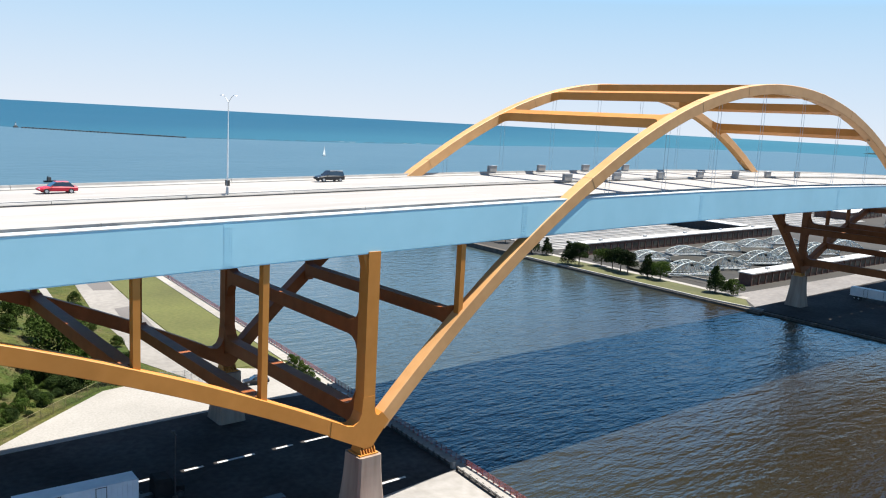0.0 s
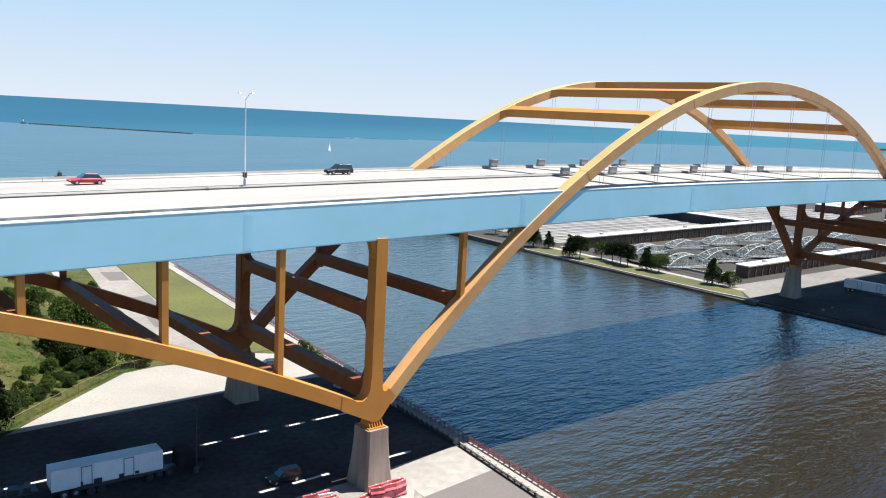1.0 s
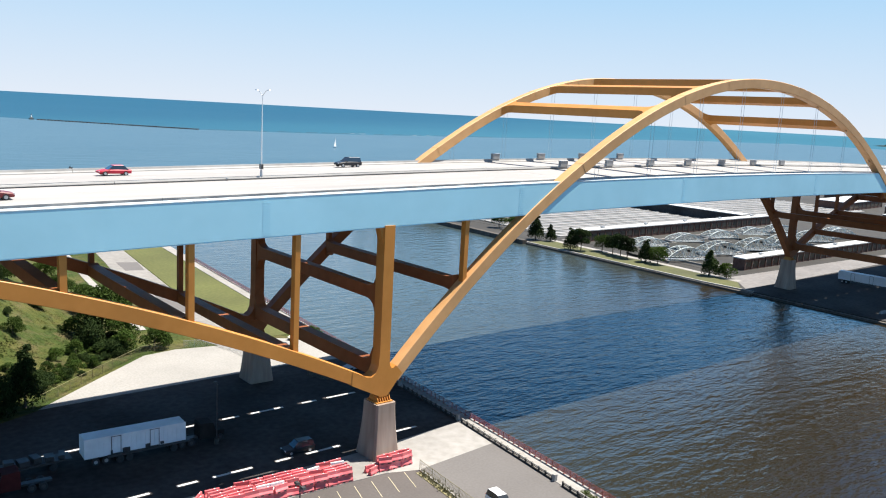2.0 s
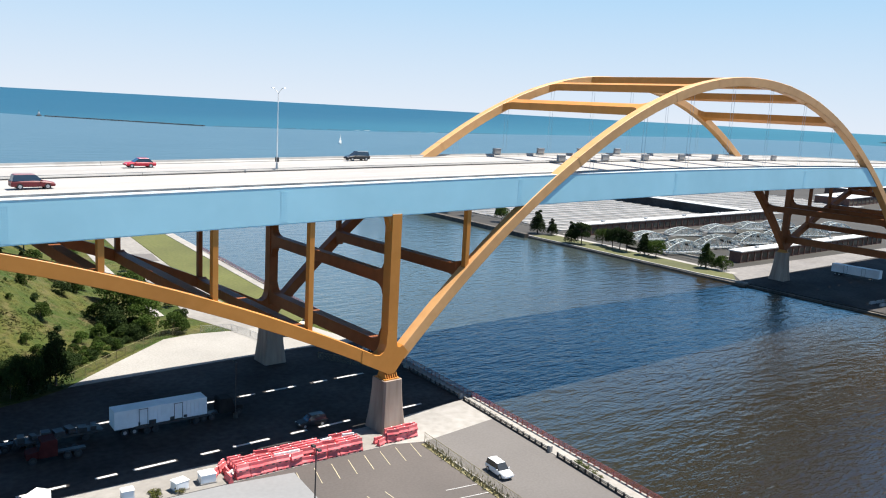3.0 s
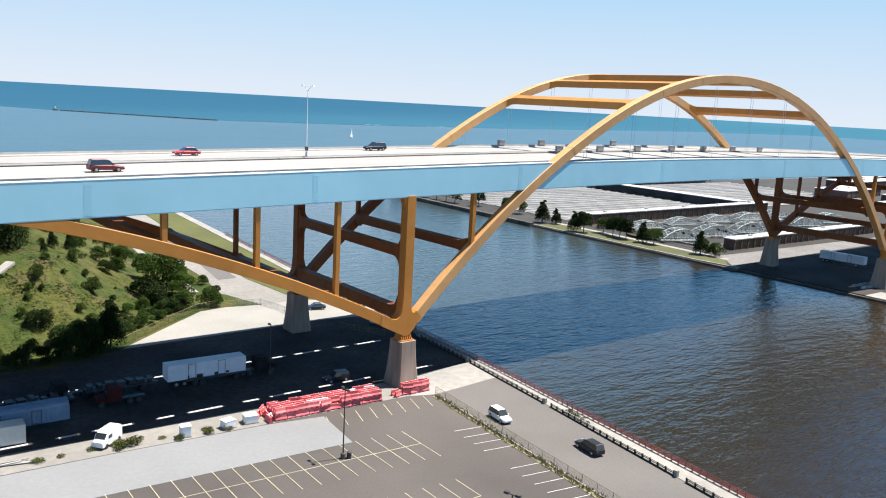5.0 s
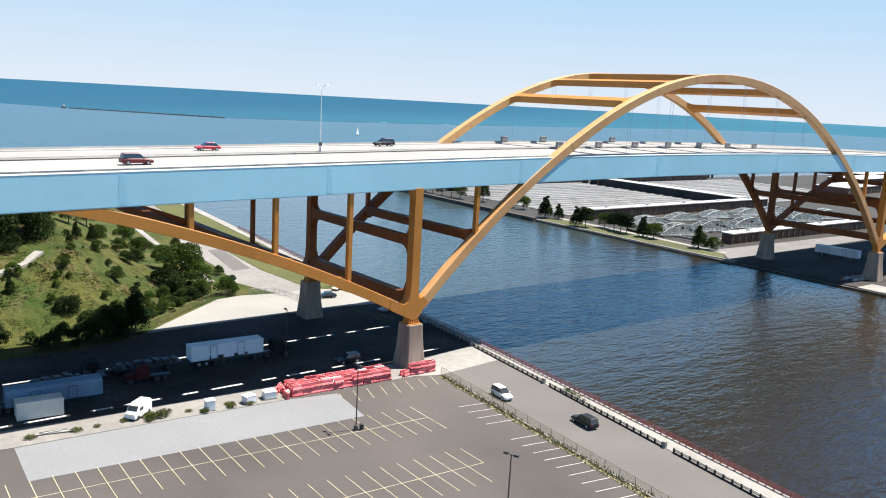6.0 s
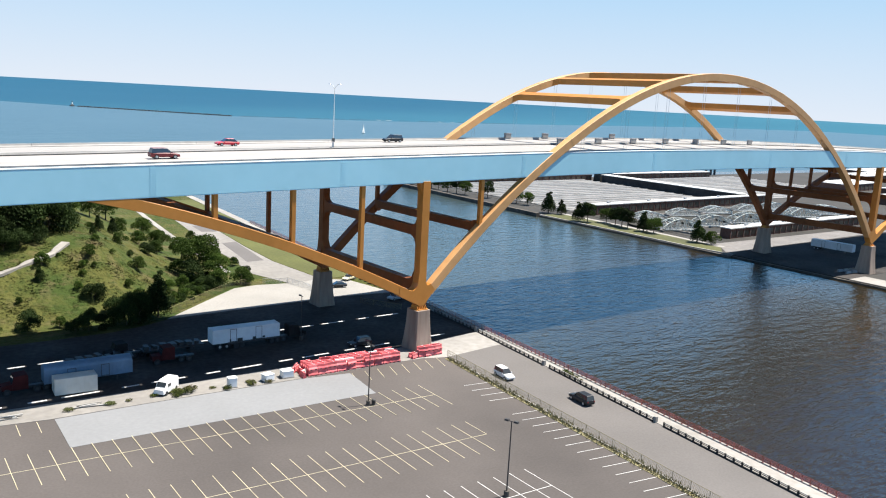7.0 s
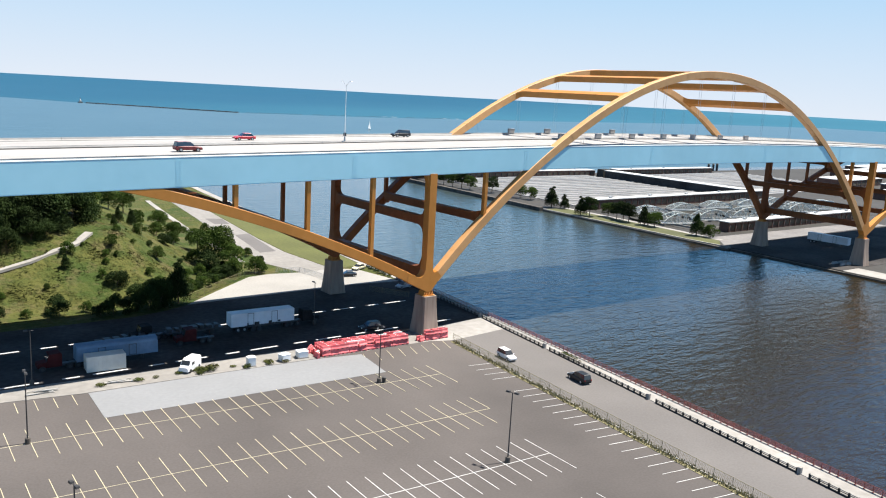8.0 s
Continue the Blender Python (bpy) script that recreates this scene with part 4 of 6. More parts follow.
# ---- plants ----
def leaves(seed, blobs, n, size, flat=0.0):
    """A crown of n small leaf clumps on the shells of the blobs (x, y, z, radius, squash)."""
    rs = np.random.RandomState(seed)
    w = np.array([b[3] ** 1.3 for b in blobs])
    k = rs.choice(len(blobs), n, p=w / w.sum())
    bl = np.array(blobs)[k]
    d = rs.normal(size=(n, 3))
    d /= np.linalg.norm(d, axis=1)[:, None]
    d[:, 2] = np.where(d[:, 2] < -0.5, -d[:, 2], d[:, 2])
    r = bl[:, 3] * (0.55 + 0.5 * rs.rand(n) ** 0.6)
    c = bl[:, :3] + d * r[:, None] * np.stack([np.ones(n), np.ones(n), bl[:, 4]], 1)
    nrm = d + 0.7 * rs.normal(size=(n, 3))
    nrm /= np.linalg.norm(nrm, axis=1)[:, None]
    a = np.cross(nrm, rs.normal(size=(n, 3)))
    a /= np.linalg.norm(a, axis=1)[:, None]
    b = np.cross(nrm, a)
    s = (size * (0.6 + 0.8 * rs.rand(n)))[:, None]
    bend = nrm * s * 0.25
    v = np.stack([c - a * s - bend, c - b * s * 0.6, c + a * s - bend, c + b * s * 0.6], 1).reshape(-1, 3)
    me = bpy.data.meshes.new("crown")
    me.from_pydata(v.tolist(), [], (np.arange(n * 4).reshape(-1, 4)).tolist())
    return me


def plant(name, seed, blobs, n, size, material, trunk_h, trunk_r, label, category):
    t = thing(name, label, category)
    me = leaves(seed, blobs, n, size)
    me.materials.append(material)
    cr = new("crown", me)
    cr.parent = t
    bm = B()
    rs = random.Random(seed)
    tube(bm, (0, 0, -0.5), (0, 0, trunk_h * 0.55), trunk_r, trunk_r * 0.75)
    tube(bm, (0, 0, trunk_h * 0.55), (0.1, 0.05, trunk_h), trunk_r * 0.75, trunk_r * 0.4)
    for b in blobs[:6]:
        tube(bm, (0.05, 0, trunk_h * (0.4 + 0.4 * rs.random())), (b[0] * 0.8, b[1] * 0.8, b[2]), trunk_r * 0.4, trunk_r * 0.12, 5)
    part("trunk", bm, M["bark"], t)
    return t


def round_blobs(seed, h, w, n=9, low=0.35):
    rs = random.Random(seed)
    out = []
    for i in range(n):
        a, f = rs.uniform(0, 6.28), rs.random()
        z = h * (low + (0.86 - low) * f)
        spread = w * 0.5 * (1 - 0.65 * abs(f - 0.35))
        rr = w * rs.uniform(0.2, 0.3)
        out.append((spread * 0.75 * math.cos(a), spread * 0.75 * math.sin(a), z, rr, rs.uniform(0.75, 1.0)))
    out.append((0, 0, h * 0.8, w * 0.26, 0.9))
    return out


def spire_blobs(seed, h, w):
    rs = random.Random(seed)
    return [(rs.uniform(-0.12, 0.12) * w, rs.uniform(-0.12, 0.12) * w, h * (0.2 + 0.75 * i / 8), w * 0.5 * (1.08 - i / 9.5), 0.9) for i in range(9)]


KINDS = dict(
    oak=plant("broadleaf_tree", 1, round_blobs(1, 8, 7.5, 12), 4600, 0.21, M["leaf"], 5.2, 0.22, "leafy green broadleaf tree with an uneven crown", "tree"),
    ash=plant("broadleaf_tree", 2, round_blobs(5, 8, 6, 10), 4200, 0.2, M["leaf_dark"], 5.4, 0.2, "dense dark green broadleaf tree", "tree"),
    fir=plant("narrow_tree", 3, spire_blobs(3, 8, 4.2), 3600, 0.18, M["leaf_dark"], 6.5, 0.17, "narrow dark green tree with a pointed crown", "tree"),
    bush=plant("shrub", 4, round_blobs(8, 3, 3.6, 8, 0.18), 2400, 0.125, M["leaf"], 1.4, 0.08, "rounded green shrub in tall grass", "shrub"),
    thicket=plant("shrub", 5, round_blobs(11, 3, 5.0, 11, 0.15), 3200, 0.14, M["leaf_dark"], 1.3, 0.08, "spreading dark green shrub", "shrub"),
    weed=plant("weed_clump", 6, [(0.5 * math.cos(i * 2.4) * (i / 9) ** 0.5, 0.5 * math.sin(i * 2.4) * (i / 9) ** 0.5, 0.16 + 0.1 * (i % 3), 0.2 + 0.04 * (i % 4), 0.9 + 0.5 * (i % 2)) for i in range(10)], 420, 0.07, M["blade"], 0.3, 0.015, "scruffy green weed clump on the verge", "weed"),
)
used = set()


def put(kind, x, y, h, z=None, wide=1.0, label="", group=""):
    o = KINDS[kind]
    base = dict(oak=8, ash=8, fir=8, bush=3, thicket=3, weed=0.9)[kind]
    s = h / base
    zz = hill(x, y) if z is None else z
    m = pose(x, y, zz - 0.05, 0, 0, rnd.uniform(0, 360)) @ Matrix.Diagonal((s * wide, s * wide, s, 1))
    if kind in used:
        c = copy_thing(o, m @ Matrix.Diagonal((1 / o.scale.x, 1 / o.scale.y, 1 / o.scale.z, 1)))
    else:
        o.matrix_basis = m
        used.add(kind)
        c = o
    return tagged(c, label, "", group)


# wood on top of the mound
for x, y, h in ((-72, 79, 9), (-66, 81, 10), (-60.5, 80, 8.5), (-55.5, 83, 10), (-50.5, 84, 9), (-78, 86, 10), (-69, 90, 11), (-62, 91, 10.5), (-56, 93, 11), (-49, 93, 10), (-44, 91, 8), (-84, 80, 9), (-75, 98, 11), (-64, 101, 11), (-53, 103, 11), (-43, 104, 10), (-90, 92, 11), (-98, 84, 10)):
    put("ash" if rnd.random() < 0.65 else "oak", x, y, h, group="wood on the mound")
for x, y, h in ((-73, 75, 5), (-69.5, 77, 5.5), (-66, 77.5, 5), (-62, 78.5, 5.5), (-58, 79, 5), (-54, 80.5, 5.5), (-49, 82, 5), (-46, 86, 4.5), (-78, 77, 5), (-84, 75, 5), (-91, 76, 5.5), (-60, 85, 6), (-68, 85, 6)):
    put("thicket", x, y, h * 1.5, None, 0.8, "dense dark undergrowth at the wood's edge")
for k, x, y, h in (("ash", -88, 65.5, 8), ("fir", -82, 66.5, 8.5), ("thicket", -85, 62.5, 4), ("thicket", -79, 64, 4.4), ("ash", -76, 69, 8), ("fir", -71.5, 69.5, 7), ("thicket", -74, 66, 4), ("thicket", -69.5, 67.5, 4.2), ("fir", -66, 72, 7.5), ("thicket", -65.5, 69.5, 3.8), ("ash", -61, 74.5, 6.5), ("thicket", -60, 72, 3.6), ("thicket", -56.5, 74, 3.4), ("fir", -55, 78, 6.5), ("thicket", -53, 76.5, 3.2), ("thicket", -71, 73, 5), ("thicket", -80, 71, 5)):
    put(k, x, y, h, label="dense dark growth along the footpath on the mound", group="wood on the mound")
for x, y, h in ((-64, 75.5, 3.2), (-60, 76.5, 2.6), (-55, 77, 3.6), (-68, 73.5, 2.4), (-52, 79, 3)):
    put("bush", x, y, h)
# single shrubs and young trees over the slope
for k, x, y, h in (("bush", -43.4, 69.2, 2.6), ("fir", -55, 61.6, 3.6), ("bush", -53.7, 66.3, 2.8), ("bush", -32.6, 69.8, 3.0), ("bush", -31.9, 85.7, 3.0), ("fir", -38.8, 84.2, 3.2), ("bush", -25.6, 112, 4.2), ("oak", -15, 125, 6.0), ("oak", -16.5, 104, 6.2), ("oak", -13.6, 94, 6.6), ("bush", -19, 98, 3.6), ("bush", -22, 104, 3.6),
                   ("oak", -15.5, 76, 10.5), ("oak", -13.2, 70.5, 7.0), ("thicket", -18.5, 71, 4.2), ("bush", -20, 78, 3.4), ("bush", -9.2, 64.2, 4.2), ("bush", -6.6, 65.0, 2.6), ("bush", -14.5, 65.0, 4.2), ("thicket", -16.5, 63.8, 2.6),
                   ("thicket", -46, 54.2, 3.0), ("fir", -36.0, 43.4, 10.0), ("bush", -55, 44, 2.2), ("thicket", -60, 44.2, 3.2), ("bush", -66, 44.3, 1.8), ("thicket", -72, 44.5, 3.0), ("thicket", -43, 47.5, 3.4), ("bush", -30, 57, 2.0), ("bush", -48, 58, 1.8), ("bush", -60, 55, 1.4), ("bush", -37, 60, 1.8), ("bush", -27, 63, 2.2), ("bush", -23, 66, 2.6), ("fir", -34.5, 96, 4.5), ("fir", -29, 104, 5.0), ("bush", -40, 77, 1.6), ("bush", -46, 63, 1.4), ("thicket", -24, 90, 2.4),
                   ("oak", -30, 124, 6), ("ash", -36, 118, 8), ("oak", -22, 138, 7), ("bush", 1, 128, 2.6), ("bush", -1, 118, 2.2), ("bush", -3, 100, 2.0), ("bush", -2.2, 85, 2.4), ("thicket", -4, 74, 2.0)):
    put(k, x, y, h)
# the dark thicket at the street's edge
for x, y, h, w in ((-43.2, 40.6, 4.4, 0.65), (-40.6, 41.2, 5.4, 0.62), (-42, 43.6, 5.0, 0.6), (-38.8, 42.6, 3.6, 0.65), (-45.0, 41.5, 3.0, 0.7), (-50.6, 39.6, 3.6, 0.65), (-48.4, 40.2, 2.6, 0.8), (-53.2, 39.2, 2.4, 0.9)):
    put("thicket", x, y, h, None, w, "tall dark thicket at the shaded street's edge")
# quayside scrub by the lawn's end
for x, y, h in ((22.9, 59.8, 1.6), (22.6, 57.2, 1.9), (22.2, 54.6, 1.5), (21.8, 52, 1.7), (21.4, 49.4, 1.3), (21.0, 46.8, 1.0)):
    put("bush", x, y, h, 0.1, 1.0, "low green scrub beside the promenade")
# rough scrub on the mound's foot beside the gravel yard
for i in range(75):
    x = rnd.uniform(-36, -11)
    y = 44.5 + (x + 36) * 0.78 + rnd.uniform(0.8, 13)
    if hill(x, y) > 0.02:
        put("thicket" if rnd.random() < 0.35 else "bush", x, y, rnd.uniform(0.7, 2.0), None, rnd.uniform(0.8, 1.5), "rough scrub beside the gravel yard")
for x, y, h in ((16.4, -23.4, 0.9), (16.1, -25.0, 1.0), (15.9, -26.6, 0.8), (15.7, -28.0, 0.6)):
    put("weed", x, y, h, 0.12, 1.3, "green weeds growing on the promenade by the guard rail")
# weeds on the verge and along the fence
for i in range(40):
    x, y = rnd.uniform(-95, -18), rnd.uniform(50, 104)
    h = hill(x, y)
    if h > 0.5 and not (y > 72 and x < -46) and abs(y - (62.3 + 0.55 * (x + 68.4))) > 2.5:
        put("bush" if rnd.random() < 0.7 else "thicket", x, y, rnd.uniform(0.6, 1.6), label="small green shrub in the tall grass of the mound")
for x, y in ((-63, -0.6), (-54.5, -0.8), (-50.6, -0.6), (-47.3, -0.5), (-41.5, -1.4), (-35.2, -1.7), (-57.2, -0.9)):
    put("weed", x, y, rnd.uniform(0.5, 1.0), 0.1, rnd.uniform(1.0, 2.0), group="weeds on the verge")
for x, y, h in ((-46.6, -1.6, 1.4), (-45.2, -1.4, 1.7), (-47.6, -2.2, 1.1), (-39.6, -3.0, 1.1), (-35.4, -2.9, 1.1), (-32.6, -3.1, 1.0)):
    put("weed", x, y, h, 0.1, 1.0, "tall green weeds beside the parked van and cabinets", "weeds on the verge")
# far bank trees
for k, x, y, h in (("ash", 172, 275, 6.5), ("oak", 175, 259, 7), ("ash", 176, 250, 6), ("oak", 175.5, 240, 7), ("ash", 175, 233, 6.5), ("oak", 174.5, 224, 7), ("ash", 174.5, 216, 8), ("oak", 175.5, 210, 6.5), ("ash", 180, 197, 7.5), ("oak", 181, 176, 6), ("oak", 182, 169, 5.5), ("fir", 172.7, 144.5, 10), ("fir", 176, 139.5, 7), ("fir", 168.5, 121.5, 8.5), ("ash", 170.5, 118, 7.5), ("oak", 178, 114, 5.6), ("ash", 177, 108, 6.6), ("ash", 176, 103.5, 7.2), ("ash", 175, 99.5, 7.0), ("fir", 175.5, 91.5, 8.4), ("oak", 176.5, 87, 5.6), ("fir", 175.8, 65.5, 8.8), ("bush", 178.3, 60.5, 4.2)):
    put(k, x, y, h * (1.0 if k == "fir" else 1.15), LOW, 1.25 if k == "fir" else 1.0, group="trees on the far quay")


# tall grass over the mound, uncountable blades
def tall_grass():
    rs = np.random.RandomState(5)
    verts, faces = [], []
    count = 0
    while count < 24000:
        x, y = float(rs.uniform(-100, -6)), float(rs.uniform(46, 112))
        h = hill(x, y)
        tall = noise.noise((x * 0.16, y * 0.16, 9)) + 0.5 * noise.noise((x * 0.5, y * 0.5, 4))
        if h < 0.25 or rs.rand() > 0.4 + tall:
            continue
        count += 1
        # a low tussock: blades fanned out from one root
        top = rs.uniform(0.05, 0.12) + 0.18 * max(0.0, tall)
        for k in range(4):
            a = rs.uniform(0, 6.28)
            lean = rs.uniform(0.25, 0.6)
            w = rs.uniform(0.06, 0.13)
            i = len(verts)
            verts += [(x - w * math.sin(a), y + w * math.cos(a), h - 0.05), (x + w * math.sin(a), y - w * math.cos(a), h - 0.05),
                      (x + lean * math.cos(a), y + lean * math.sin(a), h + top * rs.uniform(0.6, 1.0))]
            faces.append((i, i + 1, i + 2))
    me = bpy.data.meshes.new("tall_grass")
    me.from_pydata(verts, [], faces)
    me.materials.append(M["blade"])
    tagged(new("tall_grass", me), "tall uneven summer grass and weeds on the mound", "grass", "", "stuff")


tall_grass()


# ---- quay railing, kerb wall, fences ----
def railing():
    t = thing("quay_railing", "rust-red steel railing along the quay edge", "railing")
    pm = B()
    box(pm, (0, 0, 0.5), (0.08, 0.08, 0.95))
    box(pm, (0, 0, 0.05), (0.26, 0.26, 0.06))
    me = mesh_of(pm, "post")
    me.materials.append(M["rail_red"])
    y = -100.0
    while y < 152:
        o = new("post", me)
        o.parent, o.matrix_basis = t, pose(edge(y) - 0.35, y, 0.1, 0, 0, -5)
        y += 1.25
    for h in (0.22, 0.4, 0.58, 0.76, 0.95):
        for i in range(10):
            bm = B()
            a, b = -100 + 25.2 * i, -100 + 25.2 * (i + 1)
            tube(bm, (edge(a) - 0.35, a, h + 0.1), (edge(b) - 0.35, b, h + 0.1), 0.035, sides=6)
            part("rail", bm, M["rail_red"], t)


railing()
kw = thing("guard_rail", "low weathered concrete guard rail with short posts along the promenade", "guard rail")
pm = B()
box(pm, (0, 0, 0.33), (0.2, 0.24, 0.66))
post_mesh = mesh_of(pm, "rail_post")
post_mesh.materials.append(M["works"])
for y0, y1 in ((-100, -78.2), (-76.2, -49.2), (-46.9, -20.0), (-17.8, 4.5), (6.0, 22), (24, 44)):
    bm = B()
    prism(bm, [(rail_line(y0) - 0.22, y0), (rail_line(y0) + 0.2, y0), (rail_line(y1) + 0.2, y1), (rail_line(y1) - 0.22, y1)], "z", 0, 0.16)
    w = part("kerb", bm, M["works"], kw)
    for h, t, m in ((0.4, 0.07, "quay"), (0.62, 0.12, "concrete")):
        bm = B()
        prism(bm, [(rail_line(y0) - 0.08, y0), (rail_line(y0) + 0.1, y0), (rail_line(y1) + 0.1, y1), (rail_line(y1) - 0.08, y1)], "z", h, h + t)
        part("rail", bm, M[m], kw)
    n = round((y1 - y0) / 1.5)
    for i in range(n + 1):
        y = y0 + (y1 - y0) * i / n
        o = new("rail_post", post_mesh)
        o.parent, o.matrix_basis = kw, pose(rail_line(y), y, 0.1, 0, 0, -6)
    bm = B()
    box(bm, (rail_line(y0), y0 - 0.4, 0.5), (0.5, 0.5, 1.0))
    part("bollard", bm, M["concrete"], kw, "pale concrete end block")


def mesh_fence(name, pts, h, label, spacing=3.0, metal="wire"):
    t = thing(name, label, "fence")
    wires = B()
    for (xa, ya), (xb, yb) in zip(pts, pts[1:]):
        L = math.hypot(xb - xa, yb - ya)
        n = max(1, round(L / spacing))
        for i in range(n + 1):
            f = i / n
            bm = B()
            x, y = xa + (xb - xa) * f, ya + (yb - ya) * f
            z = hill(x, y)
            tube(bm, (x, y, z - 0.1), (x, y, z + h + 0.1), 0.035, sides=6)
            part("post", bm, M[metal], t)
            if i < n:
                x2, y2 = xa + (xb - xa) * (i + 1) / n, ya + (yb - ya) * (i + 1) / n
                z2 = hill(x2, y2)
                bm = B()
                tube(bm, (x, y, z + h), (x2, y2, z2 + h), 0.03, sides=5)
                part("top_rail", bm, M[metal], t)
                for k in range(12):
                    for d in (1, -1):
                        a, b = k / 12, (k + 1.6) / 12
                        z0, z1 = (0.05, h) if d > 0 else (h, 0.05)
                        p = (x + (x2 - x) * a, y + (y2 - y) * a, z + z0)
                        q = (x + (x2 - x) * min(1, b), y + (y2 - y) * min(1, b), z + z1)
                        tube(wires, p, q, 0.012, sides=3)
    part("wire_mesh", wires, M[metal], t, "wire mesh")
    return t


FENCE = [(fence_line(y), y) for y in (-6, -34, -36.5, -62, -96)]
mesh_fence("lot_fence", FENCE, 1.5, "sagging wire-mesh fence between road and car park")
mesh_fence("yard_fence", [(-35.2, 42.2), (-23.8, 52.2), (-12.8, 61.4), (-7, 62.8)], 1.7, "thin wire-mesh fence at the foot of the mound")
mesh_fence("drive_fence", [(-4, 62.5), (2, 61), (3.5, 55), (4.5, 47)], 1.4, "pale bent wire-mesh fence beside the gravel yard", 2.4, "steel")
mesh_fence("pier_fence", [(8.5, 36), (12, 30), (14, 27)], 1.3, "thin wire fence between the street lanes")
kb = B()
for y in range(-96, -6, 3):
    prism(kb, [(fence_line(y) - 0.15, y), (fence_line(y) + 0.15, y), (fence_line(y + 2.95) + 0.15, y + 2.95), (fence_line(y + 2.95) - 0.15, y + 2.95)], "z", 0, 0.2)
solid("lot_kerb", kb, M["concrete"], "weathered concrete kerb under the fence", "kerb", "structure")


slab("fence_verge", [(fence_line(-96) - 0.95, -96), (fence_line(-96) - 0.17, -96), (fence_line(-6.5) - 0.17, -6.5), (fence_line(-6.5) - 0.95, -6.5)], 0.1, M["straw"], "dry weedy strip under the fence", "verge", 0.1)


def fence_weeds():
    rs = random.Random(3)
    bm = B()
    for i in range(3200):
        y = rs.uniform(-96, -6.5)
        if rs.random() > 0.75 + 0.5 * noise.noise((y * 0.15, 0, 0)):
            continue
        x = fence_line(y) - 0.3 + rs.gauss(0, 0.38)
        h, a = rs.uniform(0.1, 0.45), rs.uniform(0, 3.14)
        dx, dy = 0.12 * math.cos(a), 0.12 * math.sin(a)
        bm.faces.new([bm.verts.new(p) for p in ((x - dx, y - dy, 0.1), (x + dx, y + dy, 0.1), (x + rs.gauss(0, 0.1), y, 0.2 + h))])
    solid("fence_weeds", bm, M["straw"], "dry weeds growing along the fence", "weeds", "stuff")


fence_weeds()


# ---- lamps of the car park and street ----
def lot_lamp(h, label, heads=2):
    t = thing("lot_lamp", label, "lamp", None, "car park lamps")
    bm = B()
    tube(bm, (0, 0, 0.6), (0, 0, h), 0.1, 0.07)
    part("pole", bm, M["dark_metal"], t)
    bm = B()
    tube(bm, (0, 0, -0.1), (0, 0, 0.75), 0.36, 0.34, 12)
    part("footing", bm, M["quay"], t, "round dark stained footing")
    bm = B()
    tube(bm, (0, -0.45, h - 0.05), (0, 0.45, h - 0.05), 0.05, sides=6)
    part("arm", bm, M["dark_metal"], t)
    for k in ((-1, 1) if heads == 2 else (1,)):
        bm = B()
        box(bm, (0, k * 0.65, h + 0.02), (0.42, 0.6, 0.22), top=(0.8, 0.8))
        part("lamp_head", bm, M["dark_metal"], t, "dark box lamp head")
    return t


l0 = lot_lamp(9.9, "dark steel lamp post standing in the car park")
l0.matrix_basis = pose(-23.15, -19.55, 0.04)
for x, y, r in ((-23.9, -53.75, 20), (-76.4, -17.6, 0), (-78.0, -52.4, 10)):
    copy_thing(l0, pose(x, y, 0.04, 0, 0, r))
l1 = lot_lamp(8.9, "dark single-head lamp post in the shaded street", 1)
l1.matrix_basis = pose(-16.9, 16.1, 0.02)
copy_thing(l1, pose(-72, 4.6, 0.1, 0, 0, 90))
bm = B()
t = thing("litter_bin", "small dark litter bin beside the lamp post", "bin")
t.matrix_basis = pose(-22.4, -19.9, 0.04)
tube(bm, (0, 0, 0), (0, 0, 0.9), 0.3, 0.34, 10)
part("drum", bm, M["dark_metal"], t)
bm = B()
tube(bm, (0, 0, 0.9), (0, 0, 1.0), 0.36, 0.2, 10)
part("lid", bm, M["dark_metal"], t)


# ---- red water-filled barriers stacked on the verge ----
def barrier(material, label):
    t = thing("road_barrier", label, "road barrier", None, "stacked road barriers")
    bm = B()
    prism(bm, [(-0.3, 0), (0.3, 0), (0.3, 0.25), (0.14, 0.5), (0.11, 0.95), (-0.11, 0.95), (-0.14, 0.5), (-0.3, 0.25)], "x", -0.9, 0.9)
    part("shell", bm, material, t)
    for x in (-0.45, 0.45):
        bm = B()
        box(bm, (x, 0, 0.1), (0.35, 0.64, 0.14))
        part("fork_slot", bm, M["dark_metal"], t)
    bm = B()
    tube(bm, (0.3, 0, 0.94), (0.3, 0, 1.0), 0.09, sides=8)
    part("filler_cap", bm, M["white_plastic"], t)
    return t


b_red = barrier(M["red"], "faded red plastic road barrier stacked on the verge")
b_white = barrier(M["white_plastic"], "white plastic road barrier among red ones")
placed = {0: False, 1: False}
spots = []
for i in range(10):
    for j in range(5):
        for k in range(2):
            if k == 1 and rnd.random() < 0.12:
                continue
            spots.append((-24.5 + i * 1.86 + rnd.uniform(-0.08, 0.08), -3.45 + j * 0.72 - 0.045 * i + rnd.uniform(-0.08, 0.08), 0.1 + k * 0.98, rnd.gauss(-3, 4)))
for i in range(6):
    spots.append((-25.9 + rnd.uniform(-1.2, 0.4), -3.2 + i * 0.8, 0.1, rnd.uniform(30, 90)))
for i in range(4):
    for j in range(2):
        for k in range(2 if i else 1):
            spots.append((-3.3 + i * 1.75, -3.7 + j * 0.75, 0.1 + k * 0.98, rnd.gauss(0, 7)))
